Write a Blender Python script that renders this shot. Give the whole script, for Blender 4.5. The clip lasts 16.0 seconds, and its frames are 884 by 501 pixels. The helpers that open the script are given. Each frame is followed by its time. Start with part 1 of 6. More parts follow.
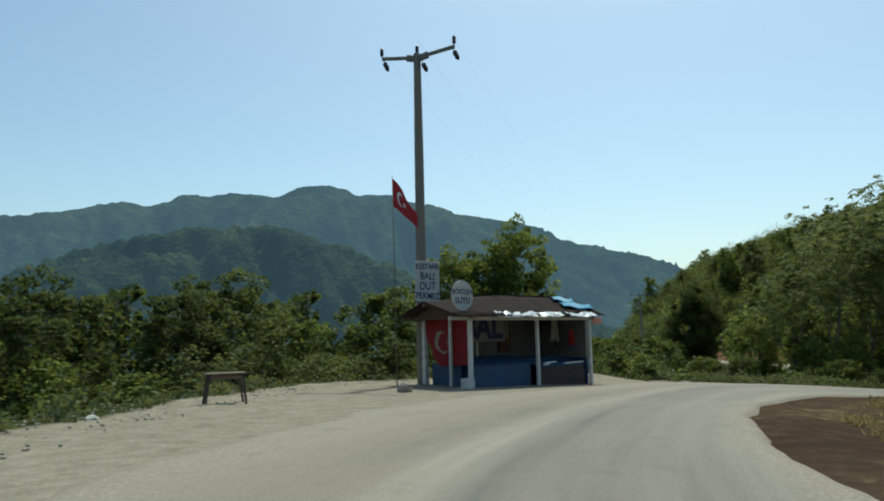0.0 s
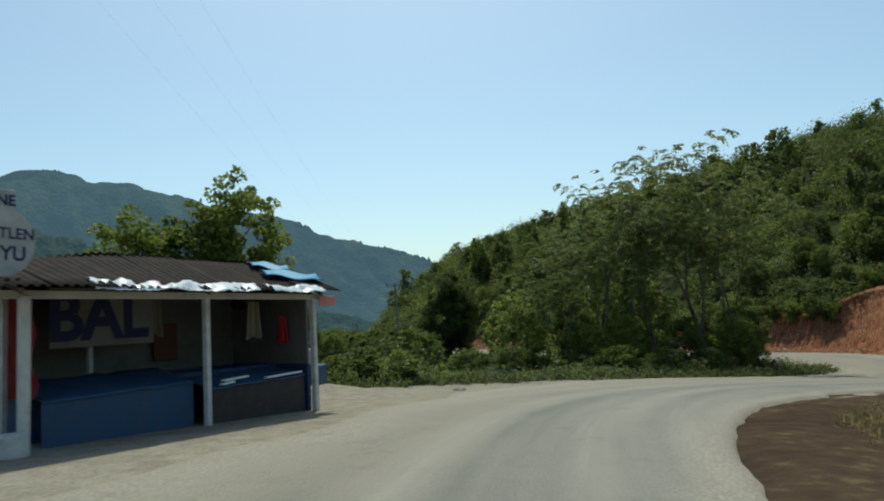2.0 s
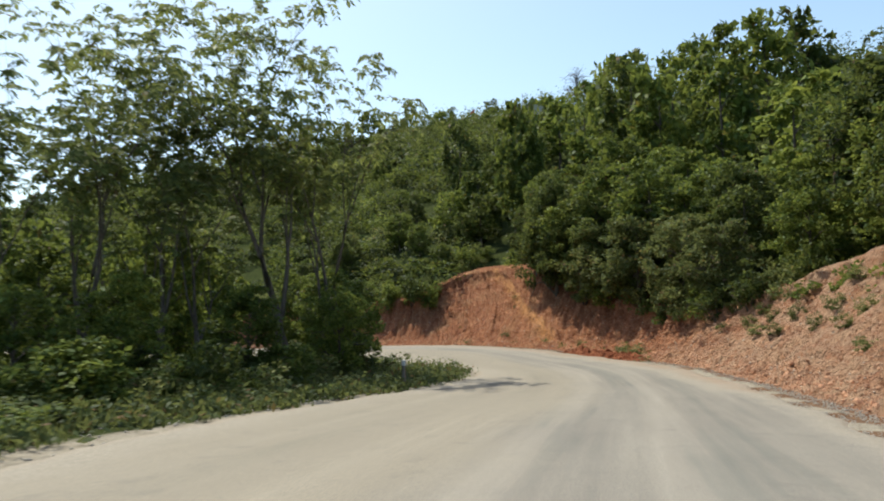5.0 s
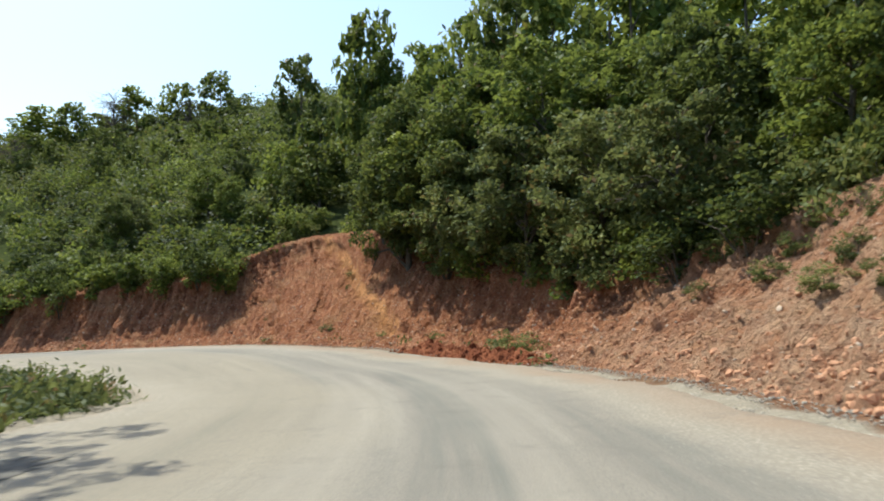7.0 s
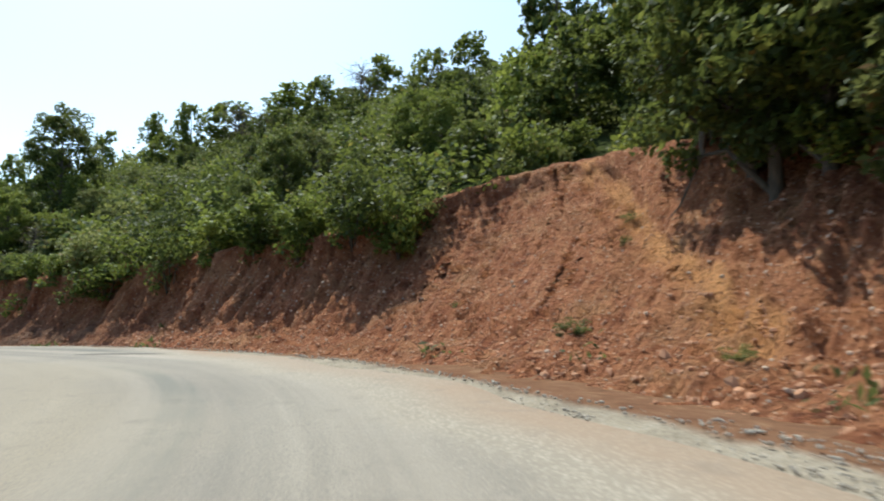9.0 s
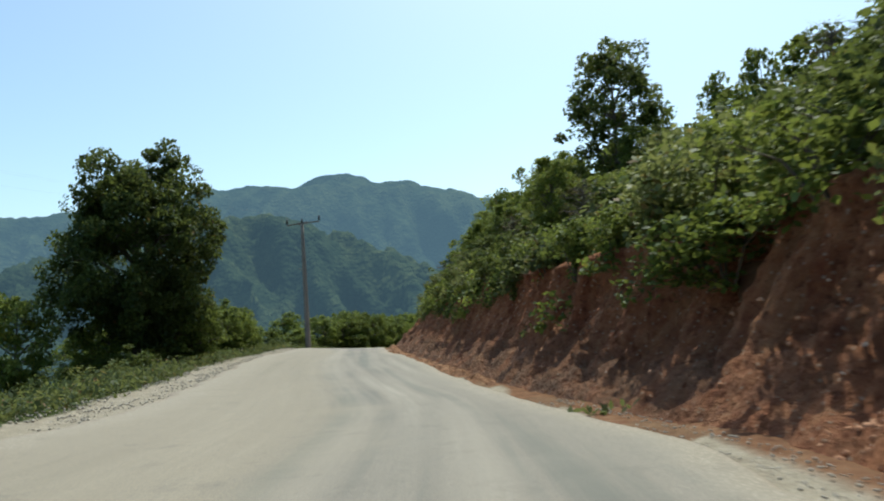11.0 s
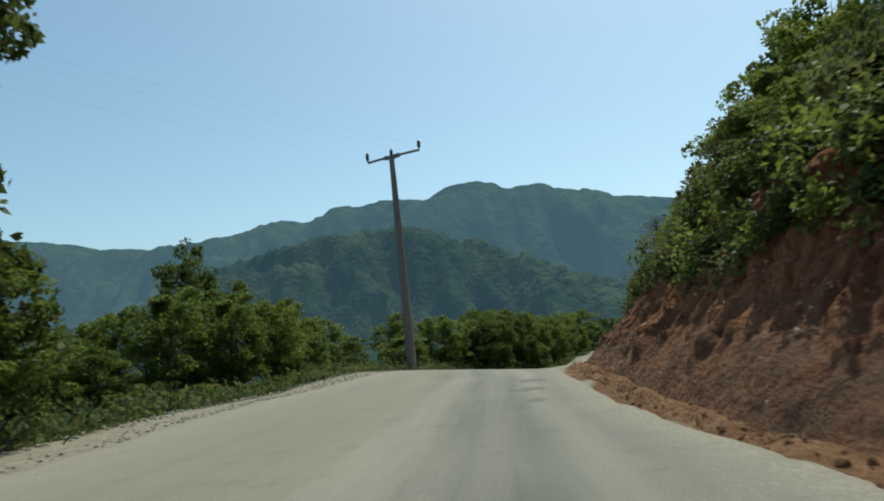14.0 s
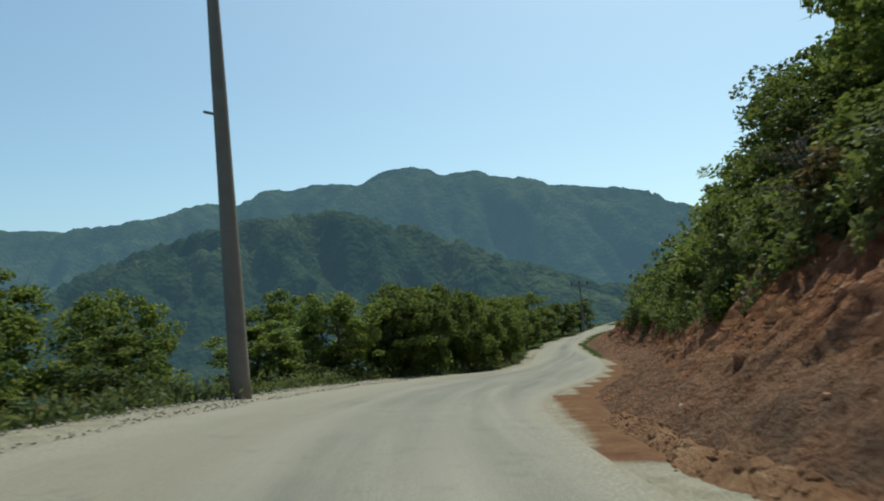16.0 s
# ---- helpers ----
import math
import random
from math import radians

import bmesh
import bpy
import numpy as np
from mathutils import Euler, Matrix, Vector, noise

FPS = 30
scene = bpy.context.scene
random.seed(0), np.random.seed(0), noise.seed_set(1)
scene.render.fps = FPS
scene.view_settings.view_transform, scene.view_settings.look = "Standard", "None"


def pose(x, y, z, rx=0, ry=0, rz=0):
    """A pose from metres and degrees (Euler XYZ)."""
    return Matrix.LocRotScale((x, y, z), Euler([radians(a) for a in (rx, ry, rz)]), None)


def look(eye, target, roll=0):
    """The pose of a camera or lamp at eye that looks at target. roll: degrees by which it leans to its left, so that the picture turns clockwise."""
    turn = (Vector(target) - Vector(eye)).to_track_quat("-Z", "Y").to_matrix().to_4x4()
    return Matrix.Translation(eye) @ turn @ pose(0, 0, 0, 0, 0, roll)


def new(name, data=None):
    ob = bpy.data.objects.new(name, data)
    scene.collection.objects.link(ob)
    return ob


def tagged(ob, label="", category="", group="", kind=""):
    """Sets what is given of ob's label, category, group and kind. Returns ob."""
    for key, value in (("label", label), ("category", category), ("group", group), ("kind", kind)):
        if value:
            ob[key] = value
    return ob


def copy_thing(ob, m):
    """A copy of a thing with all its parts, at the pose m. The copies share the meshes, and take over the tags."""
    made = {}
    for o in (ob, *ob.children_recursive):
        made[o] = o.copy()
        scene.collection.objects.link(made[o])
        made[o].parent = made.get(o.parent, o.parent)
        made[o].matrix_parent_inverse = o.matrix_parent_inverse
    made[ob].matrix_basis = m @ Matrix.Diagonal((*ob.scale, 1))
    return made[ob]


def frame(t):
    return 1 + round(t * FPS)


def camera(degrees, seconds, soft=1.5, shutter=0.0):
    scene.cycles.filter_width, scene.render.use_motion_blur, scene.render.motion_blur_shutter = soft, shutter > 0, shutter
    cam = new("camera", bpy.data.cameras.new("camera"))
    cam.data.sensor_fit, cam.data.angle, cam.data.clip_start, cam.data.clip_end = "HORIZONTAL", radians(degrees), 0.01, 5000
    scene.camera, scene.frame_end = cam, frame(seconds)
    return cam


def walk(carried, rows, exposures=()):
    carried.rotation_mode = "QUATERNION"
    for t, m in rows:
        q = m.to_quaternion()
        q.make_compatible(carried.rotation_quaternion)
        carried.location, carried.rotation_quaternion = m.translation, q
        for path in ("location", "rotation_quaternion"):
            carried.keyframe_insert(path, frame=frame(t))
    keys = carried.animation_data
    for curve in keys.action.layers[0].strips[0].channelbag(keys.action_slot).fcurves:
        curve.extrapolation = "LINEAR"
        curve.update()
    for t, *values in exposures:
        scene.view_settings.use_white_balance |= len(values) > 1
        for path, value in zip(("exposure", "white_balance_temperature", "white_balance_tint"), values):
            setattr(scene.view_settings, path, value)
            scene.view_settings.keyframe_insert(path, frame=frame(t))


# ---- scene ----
cam = camera(64.6, 16.0, soft=1.9, shutter=0.18)
EYE = 1.08
PATH = [
    (0, (1.573, 1.532, 0.486), (1.717, 3.513, 0.718), -1.3),
    (0.5, (2.061, 4.092, 0.461), (2.334, 6.061, 0.683), -1.5),
    (1, (2.798, 6.693, 0.425), (3.258, 8.628, 0.636), -2.2),
    (1.5, (3.824, 9.234, 0.343), (4.462, 11.118, 0.542), -2.5),
    (2, (5.181, 11.774, 0.27), (5.986, 13.595, 0.462), -3.2),
    (2.5, (6.773, 14.587, 0.156), (7.681, 16.359, 0.341), -3.3),
    (3, (8.419, 17.224, 0.013), (9.445, 18.931, 0.195), -2.8),
    (3.5, (10.548, 19.939, -0.092), (11.745, 21.532, 0.073), -2.8),
    (4, (13.208, 22.61, -0.353), (14.594, 24.044, -0.202), -3.3),
    (4.5, (16.451, 25.15, -0.673), (18.005, 26.402, -0.535), -3.1),
    (5, (20.183, 27.446, -1.015), (21.853, 28.539, -0.895), -2.3),
    (7.5, (42.725, 35.157, -3.257), (44.549, 35.969, -3.132), -2.8),
    (8, (47.315, 37.621, -3.418), (49.029, 38.646, -3.3), -2.2),
    (8.5, (51.547, 40.69, -3.676), (53.117, 41.922, -3.543), -1.2),
    (9, (55.259, 44.224, -3.874), (56.633, 45.668, -3.719), -0.8),
    (9.5, (58.279, 48.416, -3.701), (59.348, 50.1, -3.555), -1.3),
    (10, (60.443, 53.43, -3.654), (61.115, 55.306, -3.488), -1.9),
    (12.5, (60.096, 76.384, -4.212), (59.684, 78.325, -3.955), -3.9),
    (13, (58.898, 81.195, -4.256), (58.499, 83.137, -3.986), -4.1),
    (13.5, (57.655, 86.458, -4.108), (57.269, 88.404, -3.851), -4.5),
    (14, (56.776, 91.339, -4.103), (56.393, 93.285, -3.84), -4.9),
    (14.5, (56.213, 95.794, -3.997), (55.855, 97.747, -3.755), -4.4),
    (15, (55.614, 100.613, -4.117), (55.303, 102.573, -3.868), -4.8),
    (15.5, (54.958, 105.648, -4.03), (54.704, 107.617, -3.792), -4.7),
    (16, (54.575, 110.718, -4.047), (54.373, 112.696, -3.833), -4.8),
]
walk(cam, [(t, look(eye, target, roll)) for t, eye, target, roll in PATH],
     exposures=[(0, -0.06, 6450, -10), (2.5, -0.14, 6400, -10), (3.0, -0.28, 6400, -9), (3.5, -0.17, 6400, -8), (3.8, -0.1, 6450, -7), (4.1, 0.12, 6500, -6), (4.5, 0.62, 6650, -1), (5.0, 0.6, 6750, 1), (7.5, 0.85, 6400, -1), (9.0, 0.78, 6350, -1), (9.6, 0.72, 6350, -2), (10.2, 0.58, 6350, -3), (12.5, 0.2, 6550, -9), (13.4, -0.02, 6400, -11), (14.5, -0.02, 6400, -12), (16, -0.02, 6400, -12)])

# ---- light ----
SUN_AZ, SUN_EL = 21.0, 61.5
world = bpy.data.worlds.new("world")
scene.world = world
world.use_nodes = True
sky = world.node_tree.nodes.new("ShaderNodeTexSky")
sky.sky_type, sky.sun_disc = "NISHITA", False
sky.sun_elevation, sky.sun_rotation = radians(SUN_EL), radians(SUN_AZ)
sky.air_density, sky.dust_density, sky.ozone_density = 1.0, 1.7, 1.8
world.node_tree.links.new(sky.outputs[0], world.node_tree.nodes["Background"].inputs[0])
world.node_tree.nodes["Background"].inputs[1].default_value = 0.15
sun = new("sun", bpy.data.lights.new("sun", "SUN"))
sun.data.energy, sun.data.angle, sun.data.color = 3.2, radians(0.5), (1.0, 0.95, 0.87)
SUN_DIR = Vector((math.sin(radians(SUN_AZ)) * math.cos(radians(SUN_EL)), math.cos(radians(SUN_AZ)) * math.cos(radians(SUN_EL)), math.sin(radians(SUN_EL))))
sun.matrix_world = look(tuple(SUN_DIR * 100), (0, 0, 0))


# ---- materials ----
class Nodes:
    """A small helper to write node trees."""
    def __init__(self, name):
        self.mat = bpy.data.materials.new(name)
        self.mat.use_nodes = True
        self.t = self.mat.node_tree
        self.bsdf = self.t.nodes["Principled BSDF"]
        self.out = self.t.nodes["Material Output"]

    def add(self, kind, ins=None, operation="", feature="", data_type="", uv_map="", attribute_name=""):
        n = self.t.nodes.new(kind)
        if operation:
            n.operation = operation
        if feature:
            n.feature = feature
        if data_type:
            n.data_type = data_type
        if uv_map:
            n.uv_map = uv_map
        if attribute_name:
            n.attribute_name = attribute_name
        for k, v in (ins or {}).items():
            self.put(n.inputs[k], v)
        return n

    def put(self, socket, v):
        if hasattr(v, "links"):
            self.t.links.new(v, socket)
        else:
            socket.default_value = (*v, 1) if isinstance(v, tuple) and len(v) == 3 and socket.type == "RGBA" else v

    def pos(self, scale=(1, 1, 1)):
        g = self.add("ShaderNodeNewGeometry")
        return self.add("ShaderNodeVectorMath", {0: g.outputs["Position"], 1: scale}, operation="MULTIPLY").outputs[0]

    def obj(self, scale=(1, 1, 1)):
        g = self.add("ShaderNodeTexCoord")
        return self.add("ShaderNodeVectorMath", {0: g.outputs["Object"], 1: scale}, operation="MULTIPLY").outputs[0]

    def noise(self, vec, scale, detail=4.0, rough=0.55):
        return self.add("ShaderNodeTexNoise", {"Vector": vec, "Scale": scale, "Detail": detail, "Roughness": rough}).outputs[0]

    def voro(self, vec, scale, feature="F1"):
        return self.add("ShaderNodeTexVoronoi", {"Vector": vec, "Scale": scale}, feature=feature).outputs["Distance"]

    def ramp(self, fac, stops):
        n = self.add("ShaderNodeValToRGB", {0: fac})
        e = n.color_ramp.elements
        while len(e) < len(stops):
            e.new(0.5)
        for el, (p, c) in zip(e, stops):
            el.position, el.color = p, (*c, 1) if len(c) == 3 else c
        return n.outputs[0]

    def mix(self, fac, a, b):
        n = self.add("ShaderNodeMix", data_type="RGBA")
        self.put(n.inputs[0], fac)
        self.put(n.inputs[6], a)
        self.put(n.inputs[7], b)
        return n.outputs[2]

    def math(self, op, a, b=0.0):
        n = self.add("ShaderNodeMath", {0: a, 1: b}, operation=op)
        return n.outputs[0]

    def bump(self, height, strength=0.5, dist=0.05):
        n = self.add("ShaderNodeBump", {"Height": height, "Strength": strength, "Distance": dist})
        self.put(self.bsdf.inputs["Normal"], n.outputs[0])
        return n.outputs[0]

    def attr(self, name):
        return self.add("ShaderNodeAttribute", attribute_name=name).outputs["Fac"]

    def done(self, color, rough=0.8, metal=0.0, spec=0.3):
        self.put(self.bsdf.inputs["Base Color"], color)
        self.put(self.bsdf.inputs["Roughness"], rough)
        self.put(self.bsdf.inputs["Metallic"], metal)
        self.put(self.bsdf.inputs["Specular IOR Level"], spec)
        return self.mat


def paint(name, color, rough=0.6, metal=0.0, wear=0.25, scale=6.0, grime=(0.12, 0.1, 0.08)):
    """Painted or plain stuff with a fine grain and patches of wear."""
    m = Nodes(name)
    p = m.obj()
    a = m.noise(p, scale, 6, 0.65)
    b = m.noise(p, scale * 9, 4)
    c = m.mix(m.ramp(a, [(0.45, (0, 0, 0)), (0.75, (wear,) * 3)]), color, grime)
    c = m.mix(m.math("MULTIPLY", b, 0.25), c, tuple(v * 0.6 for v in color))
    m.bump(b, 0.25, 0.004)
    return m.done(c, rough, metal)


def leaf_material(name, dark, light, yellow=(0.20, 0.22, 0.03), dry=0.012, gloss=0.14, thin=0.42):
    m = Nodes(name)
    g = m.add("ShaderNodeNewGeometry")
    o = m.add("ShaderNodeObjectInfo")
    r = g.outputs["Random Per Island"]
    big = m.noise(m.pos(), 0.35, 2)
    f = m.math("ADD", m.math("MULTIPLY", r, 0.55), m.math("MULTIPLY", big, 0.45))
    f = m.math("ADD", f, m.math("MULTIPLY", m.math("SUBTRACT", o.outputs["Random"], 0.5), 0.42))
    f = m.math("ADD", f, m.attr("tone"))
    c = m.ramp(f, [(0.15, dark), (0.6, light), (0.95, yellow)])
    c = m.mix(m.math("MULTIPLY", m.math("GREATER_THAN", r, 1 - dry), 0.8), c, (0.16, 0.07, 0.03))
    m.put(m.bsdf.inputs["Base Color"], c)
    m.put(m.bsdf.inputs["Roughness"], 0.55)
    m.put(m.bsdf.inputs["Specular IOR Level"], gloss)
    tl = m.add("ShaderNodeBsdfTranslucent", {"Color": m.mix(0.55, c, yellow)})
    ms = m.add("ShaderNodeMixShader", {0: thin, 1: m.bsdf.outputs[0], 2: tl.outputs[0]})
    m.t.links.new(ms.outputs[0], m.out.inputs[0])
    return m.mat


LEAF = leaf_material("leaf", (0.027, 0.051, 0.014), (0.098, 0.148, 0.033), (0.29, 0.315, 0.065))
LEAF_DARK = leaf_material("leaf_dark", (0.021, 0.038, 0.014), (0.062, 0.093, 0.026), (0.19, 0.21, 0.05))
LEAF_PALE = leaf_material("leaf_pale", (0.040, 0.063, 0.022), (0.110, 0.143, 0.046), (0.27, 0.275, 0.09), 0.05)
LEAF_OPEN = leaf_material("leaf_open", (0.034, 0.055, 0.017), (0.100, 0.136, 0.038), (0.26, 0.28, 0.08), 0.02, 0.2, 0.44)
LEAF_DRY = leaf_material("leaf_dry", (0.06, 0.05, 0.02), (0.13, 0.10, 0.04), (0.20, 0.16, 0.06), 0.2)
STRAW = leaf_material("straw", (0.12, 0.085, 0.035), (0.27, 0.20, 0.085), (0.38, 0.29, 0.13), 0.05, 0.1)


def bark():
    m = Nodes("bark")
    p = m.obj((1, 1, 0.25))
    n = m.noise(p, 14, 6, 0.7)
    m.bump(n, 0.7, 0.02)
    return m.done(m.ramp(n, [(0.3, (0.045, 0.035, 0.026)), (0.7, (0.16, 0.135, 0.105))]), 0.9)


def road_material():
    m = Nodes("road_chip_seal")
    p = m.pos()
    uv = m.add("ShaderNodeUVMap", uv_map="lane").outputs[0]
    st = m.add("ShaderNodeVectorMath", {0: uv, 1: (0.9, 0.035, 1)}, operation="MULTIPLY").outputs[0]
    streak = m.noise(st, 1.3, 5, 0.6)
    patch = m.noise(p, 0.22, 4, 0.6)
    grit = m.noise(p, 60, 3, 0.7)
    stones = m.voro(p, 45)
    edge = m.attr("edge")
    c = m.ramp(streak, [(0.34, (0.118, 0.120, 0.104)), (0.47, (0.214, 0.188, 0.156)), (0.56, (0.248, 0.218, 0.179)), (0.68, (0.355, 0.311, 0.253))])
    c = m.mix(m.ramp(patch, [(0.40, (0, 0, 0)), (0.70, (0.55, 0.55, 0.55))]), c, (0.283, 0.252, 0.207))
    c = m.mix(m.math("MULTIPLY", edge, m.math("ADD", 0.35, m.math("MULTIPLY", patch, 0.6))), c, (0.318, 0.278, 0.225))
    side = m.add("ShaderNodeSeparateXYZ", {0: uv}).outputs[0]
    dust = m.ramp(m.math("ADD", m.math("MULTIPLY", side, 0.22), m.math("MULTIPLY", patch, 0.6)), [(0.45, (0, 0, 0)), (0.75, (0.6, 0.6, 0.6))])
    c = m.mix(dust, c, (0.318, 0.263, 0.186))
    c = m.mix(m.ramp(grit, [(0.38, (0.65, 0.65, 0.65)), (0.58, (0, 0, 0))]), c, (0.138, 0.125, 0.110))
    track = m.math("ABSOLUTE", m.math("SUBTRACT", m.math("ABSOLUTE", m.math("ADD", side, -0.35)), 0.85))
    worn = m.math("MULTIPLY", m.ramp(track, [(0.12, (0.55, 0.55, 0.55)), (0.45, (0, 0, 0))]), streak)
    c = m.mix(worn, c, (0.347, 0.303, 0.248))
    loose = m.math("MULTIPLY", edge, m.ramp(m.voro(p, 22), [(0.12, (1, 1, 1)), (0.30, (0, 0, 0))]))
    c = m.mix(m.math("MULTIPLY", loose, 0.7), c, (0.485, 0.436, 0.374))
    spill = m.ramp(m.math("ADD", m.math("MULTIPLY", edge, 0.9), m.math("MULTIPLY", m.noise(p, 0.8, 6, 0.7), 0.7)), [(0.72, (0, 0, 0)), (1.0, (0.8, 0.8, 0.8))])
    pebble = m.ramp(m.voro(p, 24), [(0.10, (0.427, 0.380, 0.319)), (0.28, (0.347, 0.299, 0.236)), (0.55, (0.254, 0.218, 0.171))])
    c = m.mix(spill, c, pebble)
    c = m.mix(m.math("MULTIPLY", m.ramp(m.math("MULTIPLY", edge, 0.5), [(0.42, (0, 0, 0)), (0.62, (0.8, 0.8, 0.8))]), m.ramp(patch, [(0.35, (0.5, 0.5, 0.5)), (0.6, (1, 1, 1))])), c, (0.27, 0.185, 0.125))
    blot = m.noise(p, 1.7, 6, 0.7)
    c = m.mix(m.ramp(blot, [(0.56, (0, 0, 0)), (0.72, (0.45, 0.45, 0.45))]), c, (0.144, 0.128, 0.110))
    m.bump(m.math("ADD", m.math("MULTIPLY", stones, 0.6), grit), 0.45, 0.012)
    return m.done(c, 0.85, 0, 0.25)


def ground_material():
    """Forest floor, gravel shoulder, red earth and dry grass, by where they lie."""
    m = Nodes("ground_soil")
    p = m.pos()
    n1, n2, n3 = m.noise(p, 0.35, 5, 0.6), m.noise(p, 3.0, 5, 0.65), m.noise(p, 28, 4, 0.7)
    stones = m.voro(p, 16)
    floor = m.ramp(n2, [(0.3, (0.022, 0.032, 0.012)), (0.55, (0.045, 0.062, 0.018)), (0.8, (0.10, 0.095, 0.04))])
    gravel = m.ramp(n2, [(0.25, (0.235, 0.20, 0.155)), (0.55, (0.345, 0.30, 0.235)), (0.8, (0.43, 0.39, 0.33))])
    gravel = m.mix(m.ramp(stones, [(0.1, (0.7, 0.7, 0.7)), (0.35, (0, 0, 0))]), gravel, (0.37, 0.345, 0.30))
    red = m.ramp(n2, [(0.3, (0.13, 0.062, 0.038)), (0.6, (0.22, 0.120, 0.072)), (0.8, (0.33, 0.22, 0.14))])
    dry = m.ramp(m.math("ADD", m.math("MULTIPLY", n2, 0.5), m.math("MULTIPLY", n1, 0.5)), [(0.40, (0.052, 0.033, 0.025)), (0.54, (0.085, 0.056, 0.038)), (0.68, (0.22, 0.17, 0.085))])
    ditch = m.ramp(n2, [(0.3, (0.12, 0.070, 0.046)), (0.55, (0.20, 0.120, 0.075)), (0.8, (0.29, 0.19, 0.12))])
    wob = m.math("MULTIPLY", m.math("SUBTRACT", n1, 0.5), 0.9)
    c = floor
    for key, col in (("dry", dry), ("red", red), ("gravel", gravel), ("ditch", ditch)):
        f = m.ramp(m.math("ADD", m.attr(key), wob), [(0.40, (0, 0, 0)), (0.62, (1, 1, 1))])
        c = m.mix(f, c, col)
    c = m.mix(m.ramp(n3, [(0.35, (0.45, 0.45, 0.45)), (0.6, (0, 0, 0))]), c, (0.07, 0.055, 0.04))
    m.bump(m.math("ADD", n3, m.math("MULTIPLY", n2, 2)), 0.6, 0.04)
    return m.done(c, 1.0, 0, 0.0)


def earth_material():
    m = Nodes("red_earth")
    p = m.pos()
    n1, n2, n3 = m.noise(p, 0.45, 5, 0.6), m.noise(p, 3.4, 7, 0.72), m.noise(p, 22, 5, 0.75)
    uv = m.add("ShaderNodeUVMap", uv_map="unrolled").outputs[0]
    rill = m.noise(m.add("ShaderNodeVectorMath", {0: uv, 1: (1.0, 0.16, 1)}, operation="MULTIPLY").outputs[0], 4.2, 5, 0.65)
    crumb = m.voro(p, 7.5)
    # Rill noise also sets the tone: groove shade is painted as dark streaks.
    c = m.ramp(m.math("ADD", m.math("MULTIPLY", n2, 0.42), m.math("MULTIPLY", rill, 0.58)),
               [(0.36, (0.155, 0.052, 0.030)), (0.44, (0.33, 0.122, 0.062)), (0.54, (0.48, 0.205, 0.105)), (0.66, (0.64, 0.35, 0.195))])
    c = m.mix(m.ramp(n1, [(0.52, (0, 0, 0)), (0.72, (0.6, 0.6, 0.6))]), c, (0.46, 0.27, 0.14))
    c = m.mix(m.ramp(n1, [(0.25, (0.5, 0.5, 0.5)), (0.40, (0, 0, 0))]), c, (0.25, 0.115, 0.070))
    c = m.mix(m.ramp(crumb, [(0.08, (0.85, 0.85, 0.85)), (0.24, (0, 0, 0))]), c, (0.66, 0.50, 0.37))
    c = m.mix(m.math("MULTIPLY", m.attr("pale"), m.ramp(n2, [(0.35, (0.6, 0.6, 0.6)), (0.6, (1, 1, 1))])), c, (0.71, 0.35, 0.145))
    # First bank stretch painted paler and pinker for its sunlit look.
    c = m.mix(m.math("MULTIPLY", m.attr("sunlit_pale"), m.ramp(m.noise(p, 1.3, 5, 0.7), [(0.36, (0.15, 0.15, 0.15)), (0.58, (0.85, 0.85, 0.85))])), c, (0.62, 0.40, 0.26))
    # Lower north bank: dusty tan, darkened further in place of shade.
    c = m.mix(m.math("MULTIPLY", m.attr("dusty"), m.ramp(m.noise(p, 1.1, 5, 0.7), [(0.34, (0.35, 0.35, 0.35)), (0.6, (0.95, 0.95, 0.95))])), c, (0.205, 0.125, 0.085))
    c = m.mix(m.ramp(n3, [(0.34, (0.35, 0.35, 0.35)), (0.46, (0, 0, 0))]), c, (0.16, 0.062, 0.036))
    # Pits also get a dark colour, standing in for the shade inside.
    pits = m.noise(p, 7.5, 4, 0.6)
    c = m.mix(m.ramp(pits, [(0.34, (0.7, 0.7, 0.7)), (0.44, (0, 0, 0))]), c, (0.15, 0.055, 0.030))
    h = m.math("ADD", m.math("MULTIPLY", n2, 2.0), m.math("MULTIPLY", n3, 0.9))
    h = m.math("ADD", h, m.math("MULTIPLY", pits, 1.6))
    h = m.math("ADD", h, m.math("MULTIPLY", rill, m.math("SUBTRACT", 4.0, m.math("MULTIPLY", m.attr("dusty"), 3.6))))
    m.bump(m.math("ADD", h, m.math("MULTIPLY", m.math("SUBTRACT", 1.0, crumb), 0.7)), 1.0, 0.15)
    return m.done(c, 0.95, 0, 0.12)


